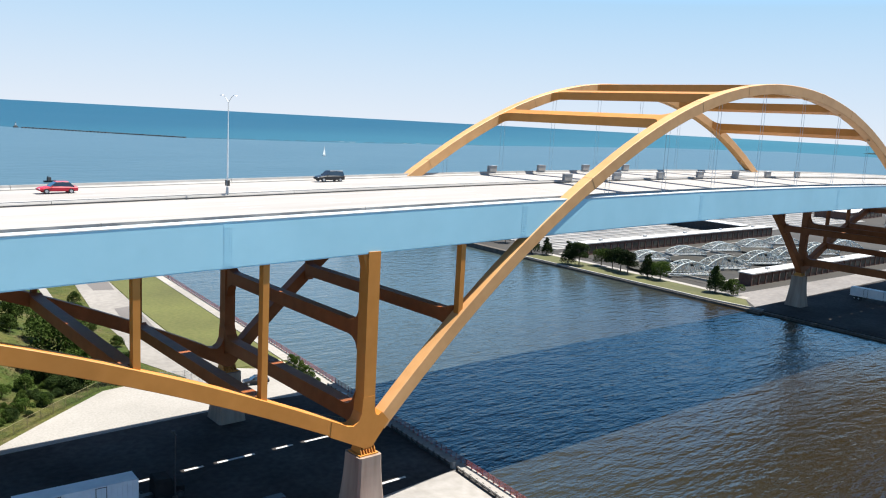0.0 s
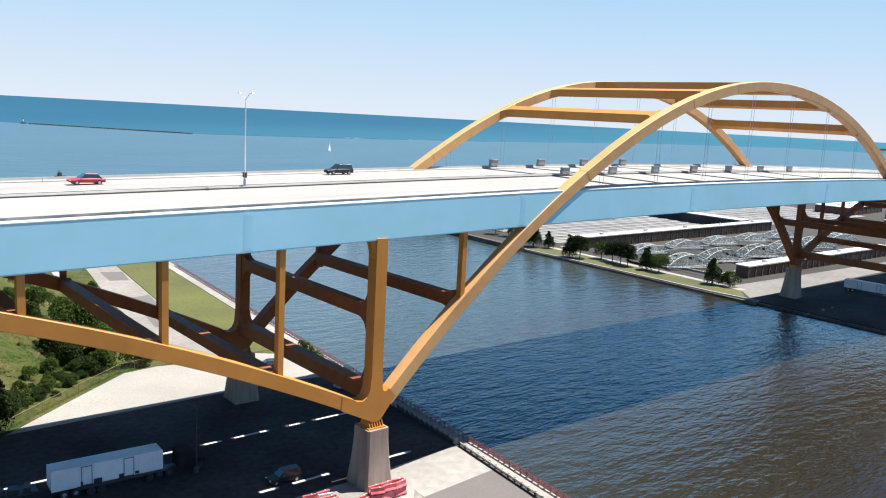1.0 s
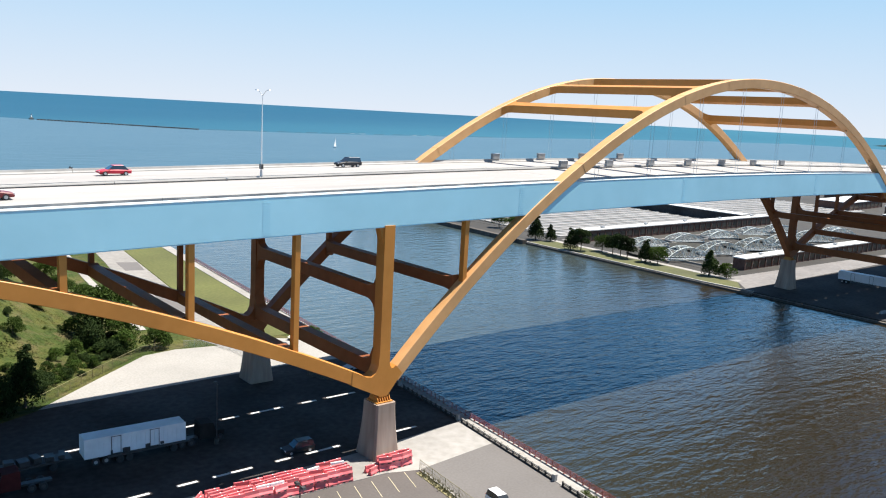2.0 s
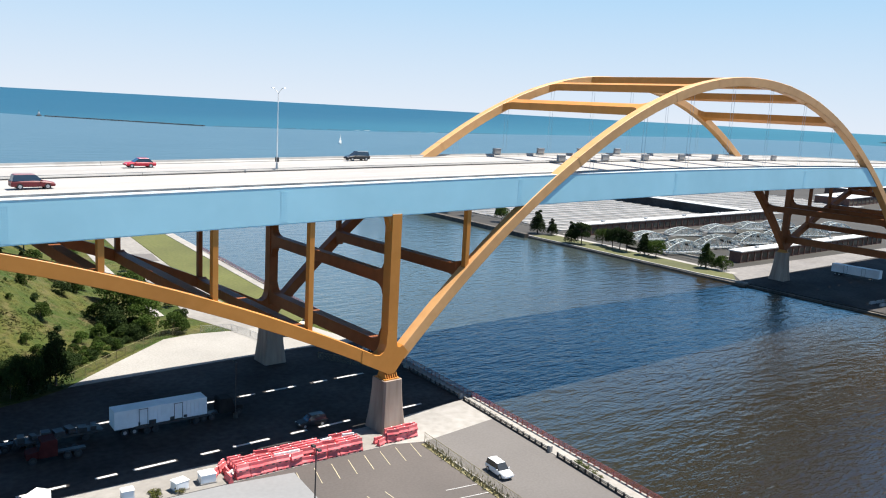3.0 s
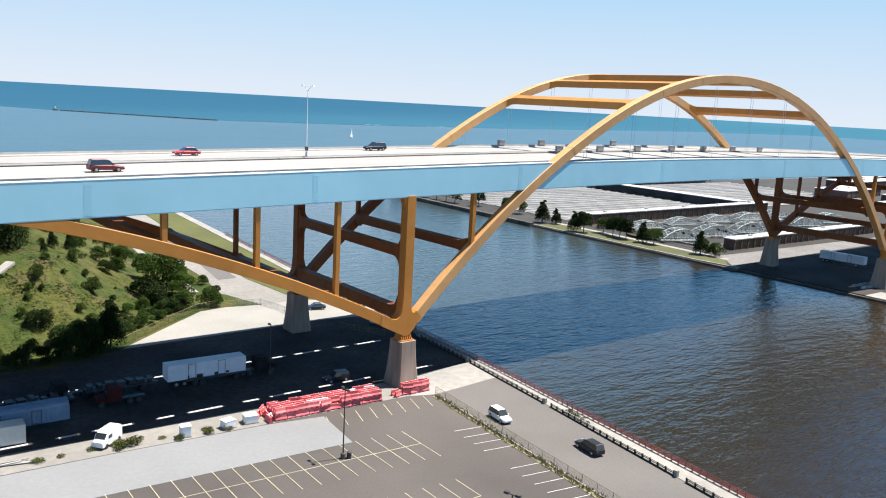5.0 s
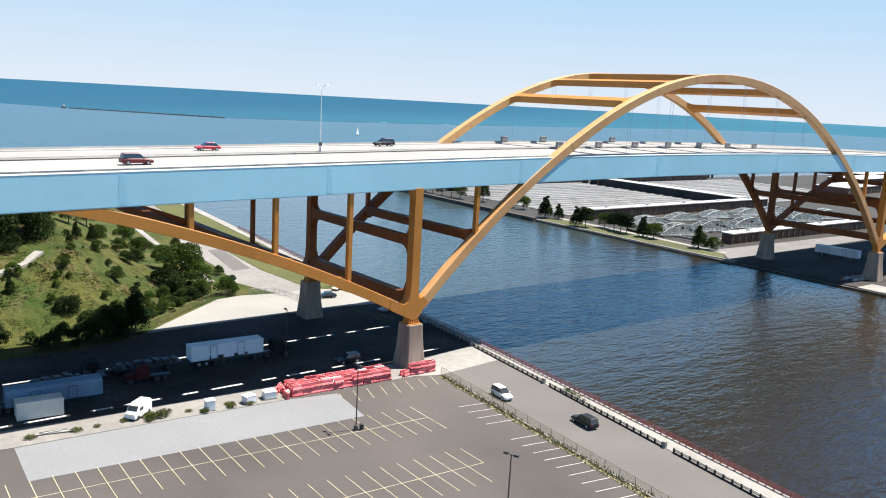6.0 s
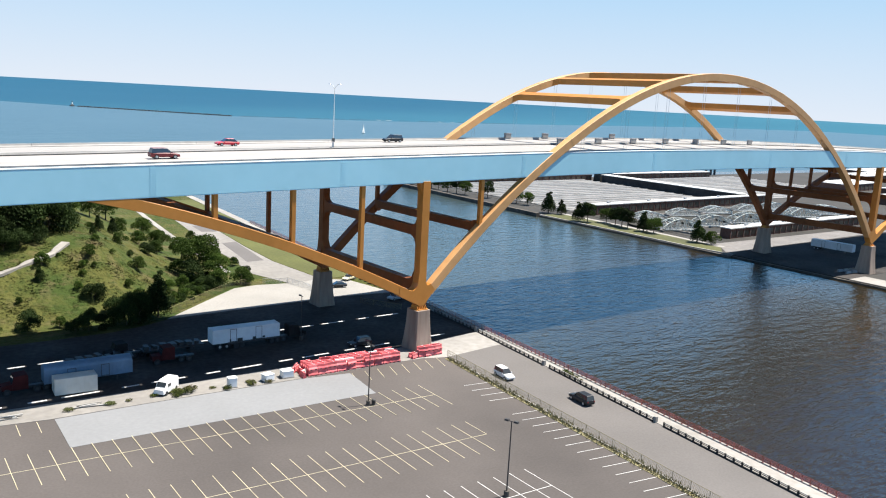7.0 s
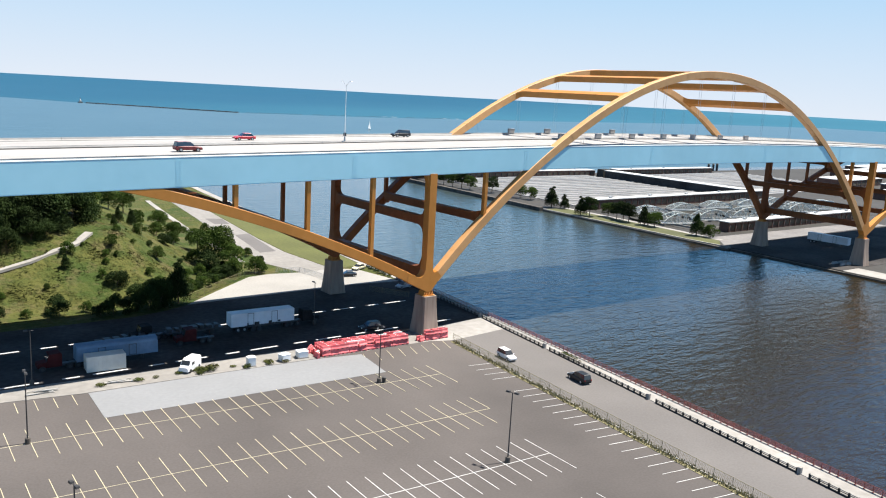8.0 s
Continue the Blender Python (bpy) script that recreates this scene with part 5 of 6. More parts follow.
for x, y, z, r in spots:
    w = 1 if rnd.random() < 0.05 else 0
    m = pose(x, y, z, 0, 0, r)
    src = b_white if w else b_red
    if placed[w]:
        copy_thing(src, m)
    else:
        src.matrix_basis = m
        placed[w] = True


# ---- road vehicles ----
GLASS, TYRE, CHROME = M["window"], M["tyre"], M["steel"]
LAMP = mat("clear_lamp_lens", (0.6, 0.6, 0.6), (0.7, 0.7, 0.7), 0.15, 2.0)
TAIL = mat("red_lamp_lens", (0.35, 0.02, 0.02), (0.4, 0.03, 0.03), 0.2, 2.0)


def loft(bm, rings):
    vs = [[bm.verts.new(p) for p in r] for r in rings]
    k = len(vs[0])
    for a, b in zip(vs, vs[1:]):
        for i in range(k):
            bm.faces.new((a[i], a[(i + 1) % k], b[(i + 1) % k], b[i]))
    bm.faces.new(vs[0])
    bm.faces.new(vs[-1][::-1])
    bmesh.ops.recalc_face_normals(bm, faces=bm.faces)


def car(name, colour, label, suv=False, length=4.6):
    """A car that faces +x, its wheels on z = 0."""
    t = thing(name, label, "car")
    L, W, top, belt = length, 1.85, 1.72 if suv else 1.45, 1.02 if suv else 0.9
    bm = B()
    prof = [(-0.5, 0.45, 0.62, 0.8), (-0.49, 0.33, belt - 0.04, 0.88), (-0.3, 0.3, belt, 0.97), (0.0, 0.3, belt, 1.0), (0.2, 0.3, belt - 0.02, 0.98), (0.4, 0.32, belt - 0.16, 0.94), (0.485, 0.36, belt - 0.26, 0.86), (0.5, 0.42, 0.62, 0.78)]
    rings = []
    for f, z0, z1, w in prof:
        h = W / 2 * w
        rings.append([(f * L, -h + 0.06, z0), (f * L, h - 0.06, z0), (f * L, h, z0 + 0.12), (f * L, h, z1 - 0.14), (f * L, h - 0.1, z1), (f * L, -h + 0.1, z1), (f * L, -h, z1 - 0.14), (f * L, -h, z0 + 0.12)])
    loft(bm, rings)
    for f in bm.faces:
        f.smooth = False
    body = part("body", bm, colour, t)
    bm = B()
    back = -0.47 if suv else -0.4
    pts = [(back, belt, belt - 0.02, 0.86), (back + (0.04 if suv else 0.12), belt, top - 0.04, 0.72), (-0.1, belt, top, 0.74), (0.06, belt, top - 0.03, 0.73), (0.22, belt - 0.03, belt - 0.02, 0.84)]
    rings = []
    for f, z0, z1, w in pts:
        h, hb = W / 2 * w, W / 2 * 0.9
        rings.append([(f * L, -hb, z0 - 0.05), (f * L, hb, z0 - 0.05), (f * L, h, z1), (f * L, -h, z1)])
    loft(bm, rings)
    part("glasshouse", bm, GLASS, t, "dark tinted glass")
    bm = B()
    x0, x1 = (back + (0.05 if suv else 0.13)) * L, 0.05 * L
    box(bm, ((x0 + x1) / 2, 0, top), (x1 - x0, W * 0.72, 0.05), top=(0.94, 0.92))
    part("roof", bm, colour, t)
    for f in (-0.31, 0.31):
        for s in (-1, 1):
            bm = B()
            r = 0.35 if suv else 0.32
            tube(bm, (f * L, s * (W / 2 - 0.2), r), (f * L, s * (W / 2 + 0.02), r), r, sides=16)
            w = part("wheel", bm, TYRE, t)
            bm = B()
            tube(bm, (f * L, s * (W / 2), r), (f * L, s * (W / 2 + 0.035), r), r * 0.6, sides=10)
            part("rim", bm, CHROME, w)
    for s in (-1, 1):
        bm = B()
        box(bm, (0.482 * L, s * 0.62, belt - 0.3), (0.1, 0.32, 0.14))
        part("headlight", bm, LAMP, t)
        bm = B()
        box(bm, (-0.49 * L, s * 0.68, belt - 0.2), (0.08, 0.22, 0.2))
        part("tail_light", bm, TAIL, t)
        bm = B()
        box(bm, (0.17 * L, s * (W / 2 + 0.06), belt + 0.05), (0.12, 0.2, 0.14))
        part("mirror", bm, colour, t)
    return t


RED, BLACK, MAROON, WHITE, SILVER, CREAM = (paint(n, c) for n, c in (("red_car_paint", (0.42, 0.012, 0.03)), ("black_car_paint", (0.012, 0.013, 0.016)), ("maroon_car_paint", (0.14, 0.012, 0.015)), ("white_car_paint", (0.72, 0.72, 0.71)), ("silver_car_paint", (0.35, 0.36, 0.38)), ("cream_car_paint", (0.62, 0.57, 0.4))))


def on_deck(o, x, y, rz):
    o.matrix_basis = AXIS @ pose(x, y, deck_z(x, y) + 0.01, 0, 0, rz)


on_deck(car("sedan", RED, "bright red sedan driving across the bridge deck"), -26, 31.0, 180)
on_deck(car("sport_utility_car", BLACK, "black sport utility car driving across the deck", True, 4.9), 15, 33.5, 180)
on_deck(car("sport_utility_car", MAROON, "maroon sport utility car on the near lanes", True, 4.8), -46, 9.0, 0)
car("sport_utility_car", WHITE, "white sport utility car on the quay road", True, 4.6).matrix_basis = pose(4.9, -19.8, 0.05, 0, 0, -97)
car("sport_utility_car", BLACK, "black sport utility car on the quay road", True, 4.9).matrix_basis = pose(8.5, -35.2, 0.05, 0, 0, 84)
car("hatchback", SILVER, "pale hatchback parked in the bridge's shade", True, 4.4).matrix_basis = pose(18.0, 35.4, 0.03, 0, 0, 190)
car("sedan", BLACK, "dark sedan parked on the sunlit gravel").matrix_basis = pose(11.4, 52.0, 0.06, 0, 0, 165)
car("sedan", CREAM, "cream car parked on the sunlit gravel").matrix_basis = pose(18.3, 58.2, 0.06, 0, 0, 205)
car("sport_utility_car", BLACK, "dark car parked beside the pier", True).matrix_basis = pose(-8.5, 7.8, 0.03, 0, 0, 178)
car("sedan", SILVER, "grey car parked at the car park's edge").matrix_basis = pose(-79.5, 1.6, 0.1, 0, 0, 5)


def box_trailer(name, label, material, length, height, wheels=True, curved=0.0):
    """A semi-trailer or container along +x, standing on z = 0."""
    t = thing(name, label, "trailer" if wheels else "container")
    z0 = 1.15 if wheels else 0.12
    W = 2.55
    bm = B()
    prof = [(-W / 2, z0), (W / 2, z0), (W / 2, height)]
    if curved:
        prof += [(W / 2 * math.cos(a), height + curved * math.sin(a)) for a in (0.4, 0.8, 1.2, 1.57, 1.94, 2.34, 2.74)]
    prof += [(-W / 2, height)]
    prism(bm, prof, "x", 0, length)
    body = part("body", bm, material, t)
    n = int(length / 0.6)
    for s in (-1, 1):
        bm = B()
        for i in range(n + 1):
            box(bm, (i * length / n, s * (W / 2 + 0.02), (z0 + height) / 2), (0.09, 0.05, height - z0))
        part("side_ribs", bm, material, body)
    for x in ((0.3 * length, 0.68 * length) if wheels else ()):
        bm = B()
        for dx in (-0.6, 0.6):
            box(bm, (x + dx, -W / 2 - 0.05, (z0 + height) / 2), (0.07, 0.05, height - z0 - 0.2))
        box(bm, (x, -W / 2 - 0.05, height - 0.15), (1.3, 0.05, 0.07))
        box(bm, (x, -W / 2 - 0.05, z0 + 0.15), (1.3, 0.05, 0.07))
        part("side_door", bm, M["dark_metal"], t, "dark-framed side door")
    bm = B()
    for s in (-0.62, 0.62):
        box(bm, (length + 0.03, s, (z0 + height) / 2), (0.05, 1.15, height - z0 - 0.15))
    part("rear_door", bm, material, t)
    if wheels:
        bm = B()
        box(bm, (length / 2, 0, 1.05), (length - 0.4, 1.0, 0.22))
        part("chassis", bm, M["dark_metal"], t)
        for x in (1.4, 2.7):
            for s in (-1, 1):
                bm = B()
                tube(bm, (x, s * 0.75, 0.5), (x, s * 1.25, 0.5), 0.5, sides=16)
                w = part("wheel", bm, TYRE, t)
                bm = B()
                tube(bm, (x, s * 1.2, 0.5), (x, s * 1.27, 0.5), 0.26, sides=10)
                part("rim", bm, CHROME, w)
        for s in (-0.7, 0.7):
            bm = B()
            box(bm, (length - 2.2, s, 0.55), (0.14, 0.14, 1.0))
            part("landing_leg", bm, M["dark_metal"], t)
    return t


# dark, dull lorry paint: the shade on the cabs is in its colour
DULL_BLACK = mat("dull_black_lorry_paint", (0.014, 0.013, 0.013), (0.024, 0.022, 0.021), 0.85, 1.0, 0.2, spec=0.12)
DULL_RED = mat("dull_dark_red_lorry_paint", (0.05, 0.01, 0.01), (0.075, 0.016, 0.015), 0.85, 1.0, 0.2, spec=0.12)


def truck_cab(colour, label):
    """A lorry tractor that faces +x."""
    t = thing("lorry_cab", label, "lorry")
    bm = B()
    prism(bm, [(0, 0.7), (2.2, 0.7), (2.25, 1.7), (1.95, 2.9), (0.2, 3.0), (0, 2.8)], "y", -1.15, 1.15)
    part("cab", bm, colour, t)
    bm = B()
    prism(bm, [(2.2, 0.65), (3.7, 0.7), (3.7, 1.45), (2.25, 1.65)], "y", -0.95, 0.95)
    part("bonnet", bm, colour, t)
    bm = B()
    prism(bm, [(2.28, 1.75), (2.3, 1.78), (2.03, 2.75), (2.0, 2.72)], "y", -1.0, 1.0)
    part("windscreen", bm, GLASS, t)
    bm = B()
    box(bm, (-1.7, 0, 0.8), (3.8, 0.9, 0.25))
    part("chassis", bm, M["dark_metal"], t)
    for x in (3.0, -1.2, -2.5):
        for s in (-1, 1):
            bm = B()
            tube(bm, (x, s * 0.7, 0.5), (x, s * 1.2, 0.5), 0.5, sides=14)
            w = part("wheel", bm, TYRE, t)
            bm = B()
            tube(bm, (x, s * 1.15, 0.5), (x, s * 1.22, 0.5), 0.25, sides=10)
            part("rim", bm, M["dark_metal"], w)
    return t


box_trailer("box_trailer", "white ribbed box trailer parked in the shade", M["trailer"], 13.2, 3.8).matrix_basis = pose(-34.3, 18.5, 0.03, 0, 0, -1.5)
truck_cab(DULL_BLACK, "black lorry cab coupled to the white trailer").matrix_basis = pose(-19.0, 18.1, 0.03, 0, 0, -1.5)
box_trailer("shipping_container", "short cream container on the shaded street", M["cream_box"], 6.1, 2.7, False).matrix_basis = pose(-63.4, 7.6, 0.03, 0, 0, -3)
box_trailer("curtain_trailer", "long blue-grey trailer with a curved roof", M["container"], 13.2, 3.3, True, 0.7).matrix_basis = pose(-64.3, 10.6, 0.03, 0, 0, -1)
truck_cab(DULL_RED, "dark red lorry cab parked in the shade").matrix_basis = pose(-66.5, 11.0, 0.03, 0, 0, 180)
truck_cab(DULL_RED, "dark red lorry cab parked in the shade").matrix_basis = pose(-42.5, 14.8, 0.03, 0, 0, 178)
truck_cab(DULL_BLACK, "black lorry cab parked in the shade").matrix_basis = pose(-49, 20.4, 0.03, 0, 0, 182)
box_trailer("box_trailer", "white box trailer parked in the far bank's shade", M["trailer"], 15.5, 3.9).matrix_basis = pose(212.3, 39.6, LOW + 0.05, 0, 0, -86.5)


def flatbed(x, y, rz, label):
    t = thing("flatbed_trailer", label, "trailer", pose(x, y, 0.03, 0, 0, rz))
    bm = B()
    box(bm, (0, 0, 1.1), (11, 2.4, 0.25))
    part("bed", bm, M["dark_metal"], t)
    for i in range(7):
        bm = B()
        box(bm, (-4.8 + i * 1.55, rnd.uniform(-0.3, 0.3), 1.5), (rnd.uniform(0.7, 1.3), rnd.uniform(1, 1.9), rnd.uniform(0.4, 0.9)), rnd.uniform(-15, 15))
        part("load", bm, M["dark_metal"], t)
    for dx in (-4, -2.8, 3.2):
        for s in (-1, 1):
            bm = B()
            tube(bm, (dx, s * 0.8, 0.5), (dx, s * 1.2, 0.5), 0.5, sides=14)
            part("wheel", bm, TYRE, t)


flatbed(-41, 19.6, 1, "dark flatbed trailer loaded with machine parts")
flatbed(-54, 18.4, -2, "dark flatbed trailer loaded with scrap")
flatbed(-26, 17.8, 0, "low dark trailer with steel parts in the shade")


def van():
    t = thing("white_van", "white delivery van parked on the verge", "van")
    bm = B()
    loft(bm, [[(x, -h, 0.35), (x, h, 0.35), (x, h, z - 0.25), (x, h - 0.18, z), (x, -h + 0.18, z), (x, -h, z - 0.25)] for x, h, z in ((-2.1, 0.92, 2.05), (-1.9, 0.97, 2.15), (0.6, 0.97, 2.15), (1.25, 0.95, 1.9), (1.75, 0.93, 1.25), (2.35, 0.85, 1.05))])
    part("body", bm, WHITE, t)
    bm = B()
    prism(bm, [(1.2, 1.95), (1.24, 1.97), (1.74, 1.33), (1.7, 1.3)], "y", -0.75, 0.75)
    part("windscreen", bm, GLASS, t)
    for s in (-1, 1):
        bm = B()
        box(bm, (0.75, s * 0.965, 1.5), (0.8, 0.04, 0.5))
        part("side_window", bm, GLASS, t)
        for x in (-1.3, 1.55):
            bm = B()
            tube(bm, (x, s * 0.72, 0.34), (x, s * 0.98, 0.34), 0.34, sides=14)
            part("wheel", bm, TYRE, t)
    return t


van().matrix_basis = pose(-48.3, 0.6, 0.1, 0, 0, 222)


def utility_box(x, y, s, h, label):
    t = thing("utility_cabinet", label, "cabinet", pose(x, y, 0.1, 0, 0, rnd.uniform(-12, 12)), "cabinets on the verge")
    bm = B()
    box(bm, (0, 0, 0.08), (s + 0.2, s * 0.8 + 0.2, 0.16))
    part("plinth", bm, M["concrete"], t)
    bm = B()
    box(bm, (0, 0, 0.16 + h / 2), (s, s * 0.8, h))
    part("body", bm, M["white_plastic"], t)
    bm = B()
    box(bm, (0, 0, 0.2 + h), (s + 0.14, s * 0.8 + 0.14, 0.1), top=(0.8, 0.8))
    part("lid", bm, M["white_plastic"], t)
    bm = B()
    box(bm, (0, -s * 0.4 - 0.015, 0.16 + h / 2), (s * 0.8, 0.03, h * 0.85))
    part("door", bm, M["trailer"], t)


utility_box(-38.6, -2.3, 1.4, 1.5, "white metal utility cabinet on the verge")
utility_box(-32.3, -2.3, 1.7, 1.1, "squat white utility cabinet on the verge")
utility_box(-28.7, -2.0, 1.9, 1.1, "squat white utility cabinet near red barriers")
utility_box(-82.0, 1.2, 2.2, 1.0, "weathered grey-white box by the car park")


def planks(x, y):
    t = thing("plank_pile", "pile of pale timber boards on the verge", "boards", pose(x, y, 0.1, 0, 0, -3))
    for i in range(8):
        bm = B()
        box(bm, (rnd.uniform(-0.8, 0.8), rnd.uniform(-0.6, 0.6), 0.06 + 0.1 * (i // 3)), (rnd.uniform(2.2, 4), 0.3, 0.09), rnd.uniform(-8, 8))
        part("board", bm, M["barrier"] if i % 2 else M["gravel"], t)


planks(-60, 0.0)
planks(-71.5, 0.4)


# ---- the far bank's works ----
def brick_hall(name, x, y, length, depth, h, rz, label, bays):
    t = thing(name, label, "building", pose(x, y, LOW, 0, 0, rz))
    bm = B()
    box(bm, (length / 2, depth / 2, h / 2), (length, depth, h))
    wall = part("wall", bm, M["brick"], t)
    bm = B()
    box(bm, (length / 2, depth / 2, h + 0.2), (length + 0.8, depth + 0.8, 0.4))
    roof = part("roof", bm, M["roof_white"], t, "flat white roof")
    for i in range(max(3, bays // 6)):
        bm = B()
        box(bm, (length * (i + 0.5) / max(3, bays // 6), depth * 0.5, h + 0.75), (1.6, 1.2, 0.7))
        part("roof_vent", bm, M["steel"], roof)
    b = length / bays
    pier_bm, win_bm, panel_bm = B(), B(), B()
    box(pier_bm, (0, -0.12, h / 2), (0.5, 0.24, h - 0.1))
    box(win_bm, (-b * 0.36, -0.03, 0), (b * 0.17, 0.12, h * 0.62))
    box(panel_bm, (b * 0.08, -0.02, 0), (b * 0.62, 0.1, h * 0.42))
    pm, wm, tm = mesh_of(pier_bm, "pilaster"), mesh_of(win_bm, "window"), mesh_of(panel_bm, "window_panel")
    pm.materials.append(M["brick"])
    wm.materials.append(M["window"])
    tm.materials.append(M["tan_panel"])
    for i in range(bays + 1):
        o = new("pilaster", pm)
        o.parent, o.matrix_basis = t, pose(i * b, 0, 0)
        if i < bays:
            o = new("window", wm)
            o.parent, o.matrix_basis = t, pose((i + 0.5) * b, 0, h * 0.42)
            o = new("window_panel", tm)
            o.parent, o.matrix_basis = t, pose((i + 0.5) * b, 0, h * 0.5)
    return t


brick_hall("brick_hall", 188, 133.0, 150, 4.6, 4.4, 2.0, "long low red-brick works building with a white roof", 32)
brick_hall("brick_hall", 198, 66.3, 115, 4.6, 3.9, 1.2, "low red-brick building with a white roof near the quay", 25)
brick_hall("brick_hall", 176, 262, 145, 7, 3.6, -1.5, "distant low brick building with even bays", 30)
brick_hall("brick_hall", 345, 259, 110, 7, 3.6, 1.0, "distant low brick building with even bays", 22)


def gallery(x, y, length, rz):
    t = thing("gallery", "long dark-sided gallery with a white roof across the basins", "building", pose(x, y, LOW, 0, 0, rz))
    bm = B()
    box(bm, (length / 2, 0, 2.3), (length, 8, 4.6))
    part("wall", bm, M["dark_road"], t)
    bm = B()
    box(bm, (length / 2, 0, 4.75), (length + 1, 9, 0.35))
    part("roof", bm, M["roof_white"], t, "flat white roof")
    bm = B()
    box(bm, (-4, 0, 2.6), (6, 9, 5.2), top=(0.9, 0.9))
    part("end_block", bm, M["slot"], t)


gallery(323, 247, 101, -88.5)


def basins():
    floor = [(186, 144), (318, 147), (318, 256), (180, 256)]
    east_slab("basin_slab", floor, 0.05, M["basin"], "dark water of covered settling basins", "ground")
    rs = random.Random(12)
    for x0, length, y in ((188, 127, 146.2), (332, 148, 150.0)):
        while y < 253:
            t = thing("basin_cover", "long pale grey cover over a settling basin", "cover", pose(x0, y, LOW, 0, 0, 1.6), "basin covers")
            for k in (0.0, 2.75):
                bm = B()
                box(bm, (length / 2, k + 1.2, 0.25 + rs.uniform(-0.05, 0.05)), (length - rs.uniform(0, 2), 2.35, 0.4))
                part("cover_panel", bm, M["cover"], t)
            bm = B()
            box(bm, (length / 2, 2.6, 0.5), (length, 0.18, 0.5))
            part("kerb", bm, M["roof_white"], t, "whitish raised kerb")
            y += 6.6


basins()


def clarifier(x, y, rz, L=18.0, h=4.4):
    t = thing("truss_bridge", "white-painted bowstring truss over a settling basin", "truss", pose(x, y, LOW, 0, 0, rz), "trusses over the basins")
    n = 10

    def bow(i, s):
        f = i / n
        return (L * f - L / 2, s * (1 - 0.3 * math.sin(math.pi * f)), 0.9 + h * math.sin(math.pi * (0.05 + 0.9 * f)) ** 0.8)
    for s in (-3.2, 3.2):
        top, bot = [bow(i, s) for i in range(n + 1)], [(L * i / n - L / 2, s, 0.9) for i in range(n + 1)]
        for name, line, r in (("top_chord", top, 0.36), ("bottom_chord", (bot[0], bot[-1]), 0.3)):
            bm = B()
            sweep(bm, line, r, r, 0.03)
            part(name, bm, M["truss"], t)
        for i in range(n):
            for p, q in ((bot[i], top[i + 1] if i % 2 else top[i]), (top[i], bot[i + 1])):
                bm = B()
                tube(bm, p, q, 0.1, sides=4)
                part("diagonal", bm, M["truss"], t)
    for i in range(n + 1):
        bm = B()
        tube(bm, bow(i, -3.2), bow(i, 3.2), 0.1, sides=4)
        part("cross_tie", bm, M["truss"], t)
        if i < n:
            bm = B()
            tube(bm, bow(i, -3.2 if i % 2 else 3.2), bow(i + 1, 3.2 if i % 2 else -3.2), 0.08, sides=4)
            part("sway_brace", bm, M["truss"], t)
    bm = B()
    box(bm, (0, 0, 0.82), (L, 1.2, 0.12))
    part("walkway", bm, M["steel"], t)
    for x0 in (-L / 2, L / 2):
        bm = B()
        box(bm, (x0, 0, 0.4), (0.6, 7, 0.85))
        part("support", bm, M["concrete"], t)


for x, y, r in ((193, 87.5, -20), (219, 89.5, -24), (245, 89.5, -22), (270.5, 91.5, -20), (296, 93, -22), (322, 95, -22), (206, 114, -20), (233, 116, -20), (260, 117, -20), (286, 117, -20), (312, 118, -20)):
    clarifier(x, y, r, 18.0 if y < 100 else 15.0, 4.4 if y < 100 else 3.0)
for x, y in ((192, 100), (222, 104), (248, 96), (276, 108), (305, 100)):
    bm = B()
    tube(bm, (0, 0, 0), (0, 0, 0.8), 10.5, sides=32)
    o = solid("basin_ring", bm, M["slot"], "round dark settling basin", "basin")
    o.matrix_basis = pose(x, y, LOW + 0.07)
# low walls and pipes between the basins
for i, (x, y, l, rz) in enumerate(((189, 112.5, 62, 4), (190, 99.5, 60, 4), (190, 86.5, 58, 4), (191, 73.5, 60, 4), (256, 116.5, 70, 4), (256, 104, 70, 4), (256, 91, 72, 4), (256, 78.5, 70, 4), (189, 121, 130, 4), (222, 72, 46, 92), (254, 74, 46, 92), (288, 77, 46, 92), (190.5, 71, 46, 91))):
    bm = B()
    box(bm, (l / 2, 0, 0.35), (l, 0.55, 0.7))
    o = solid("basin_wall", bm, M["concrete"], "low pale concrete wall between settling basins", "wall", "", "basin walls")
    o.matrix_basis = pose(x, y, LOW + 0.06, 0, 0, rz)
for x, y, s, r in ((470, 160, 60, 6), (560, 200, 90, 4), (640, 230, 80, 4), (480, 120, 50, 4), (420, 95, 40, 4)):
    brick_hall("warehouse", x, y, s, 22, 5, r, "distant warehouse with a bright white roof", 8)
for i, x in enumerate((466, 472, 477)):
    bm = B()
    tube(bm, (0, 0, 0), (0, 0, 5.5), 0.9, 0.9, 10)
    tube(bm, (0, 0, 5.5), (0, 0, 6.3), 1.2, 0.3, 10)
    o = solid("vent_stack", bm, M["dark_metal"], "dark vent stack on the far works", "vent", "", "vent stacks")
    o.matrix_basis = pose(x, 272, LOW)
for i in range(7):
    bm = B()
    box(bm, (0, 0, 0.4), (2.6, 0.7, 0.8), 0, (0.9, 0.55))
    o = solid("kerb_block", bm, M["barrier"], "whitish concrete block by the far quay", "block", "", "blocks on the far quay")
    o.matrix_basis = pose(176 + 3.4 * (i % 4), 9.3 - 2.0 * (i // 4) - 0.2 * i, LOW + 0.05, 0, 0, rnd.uniform(-8, 8))


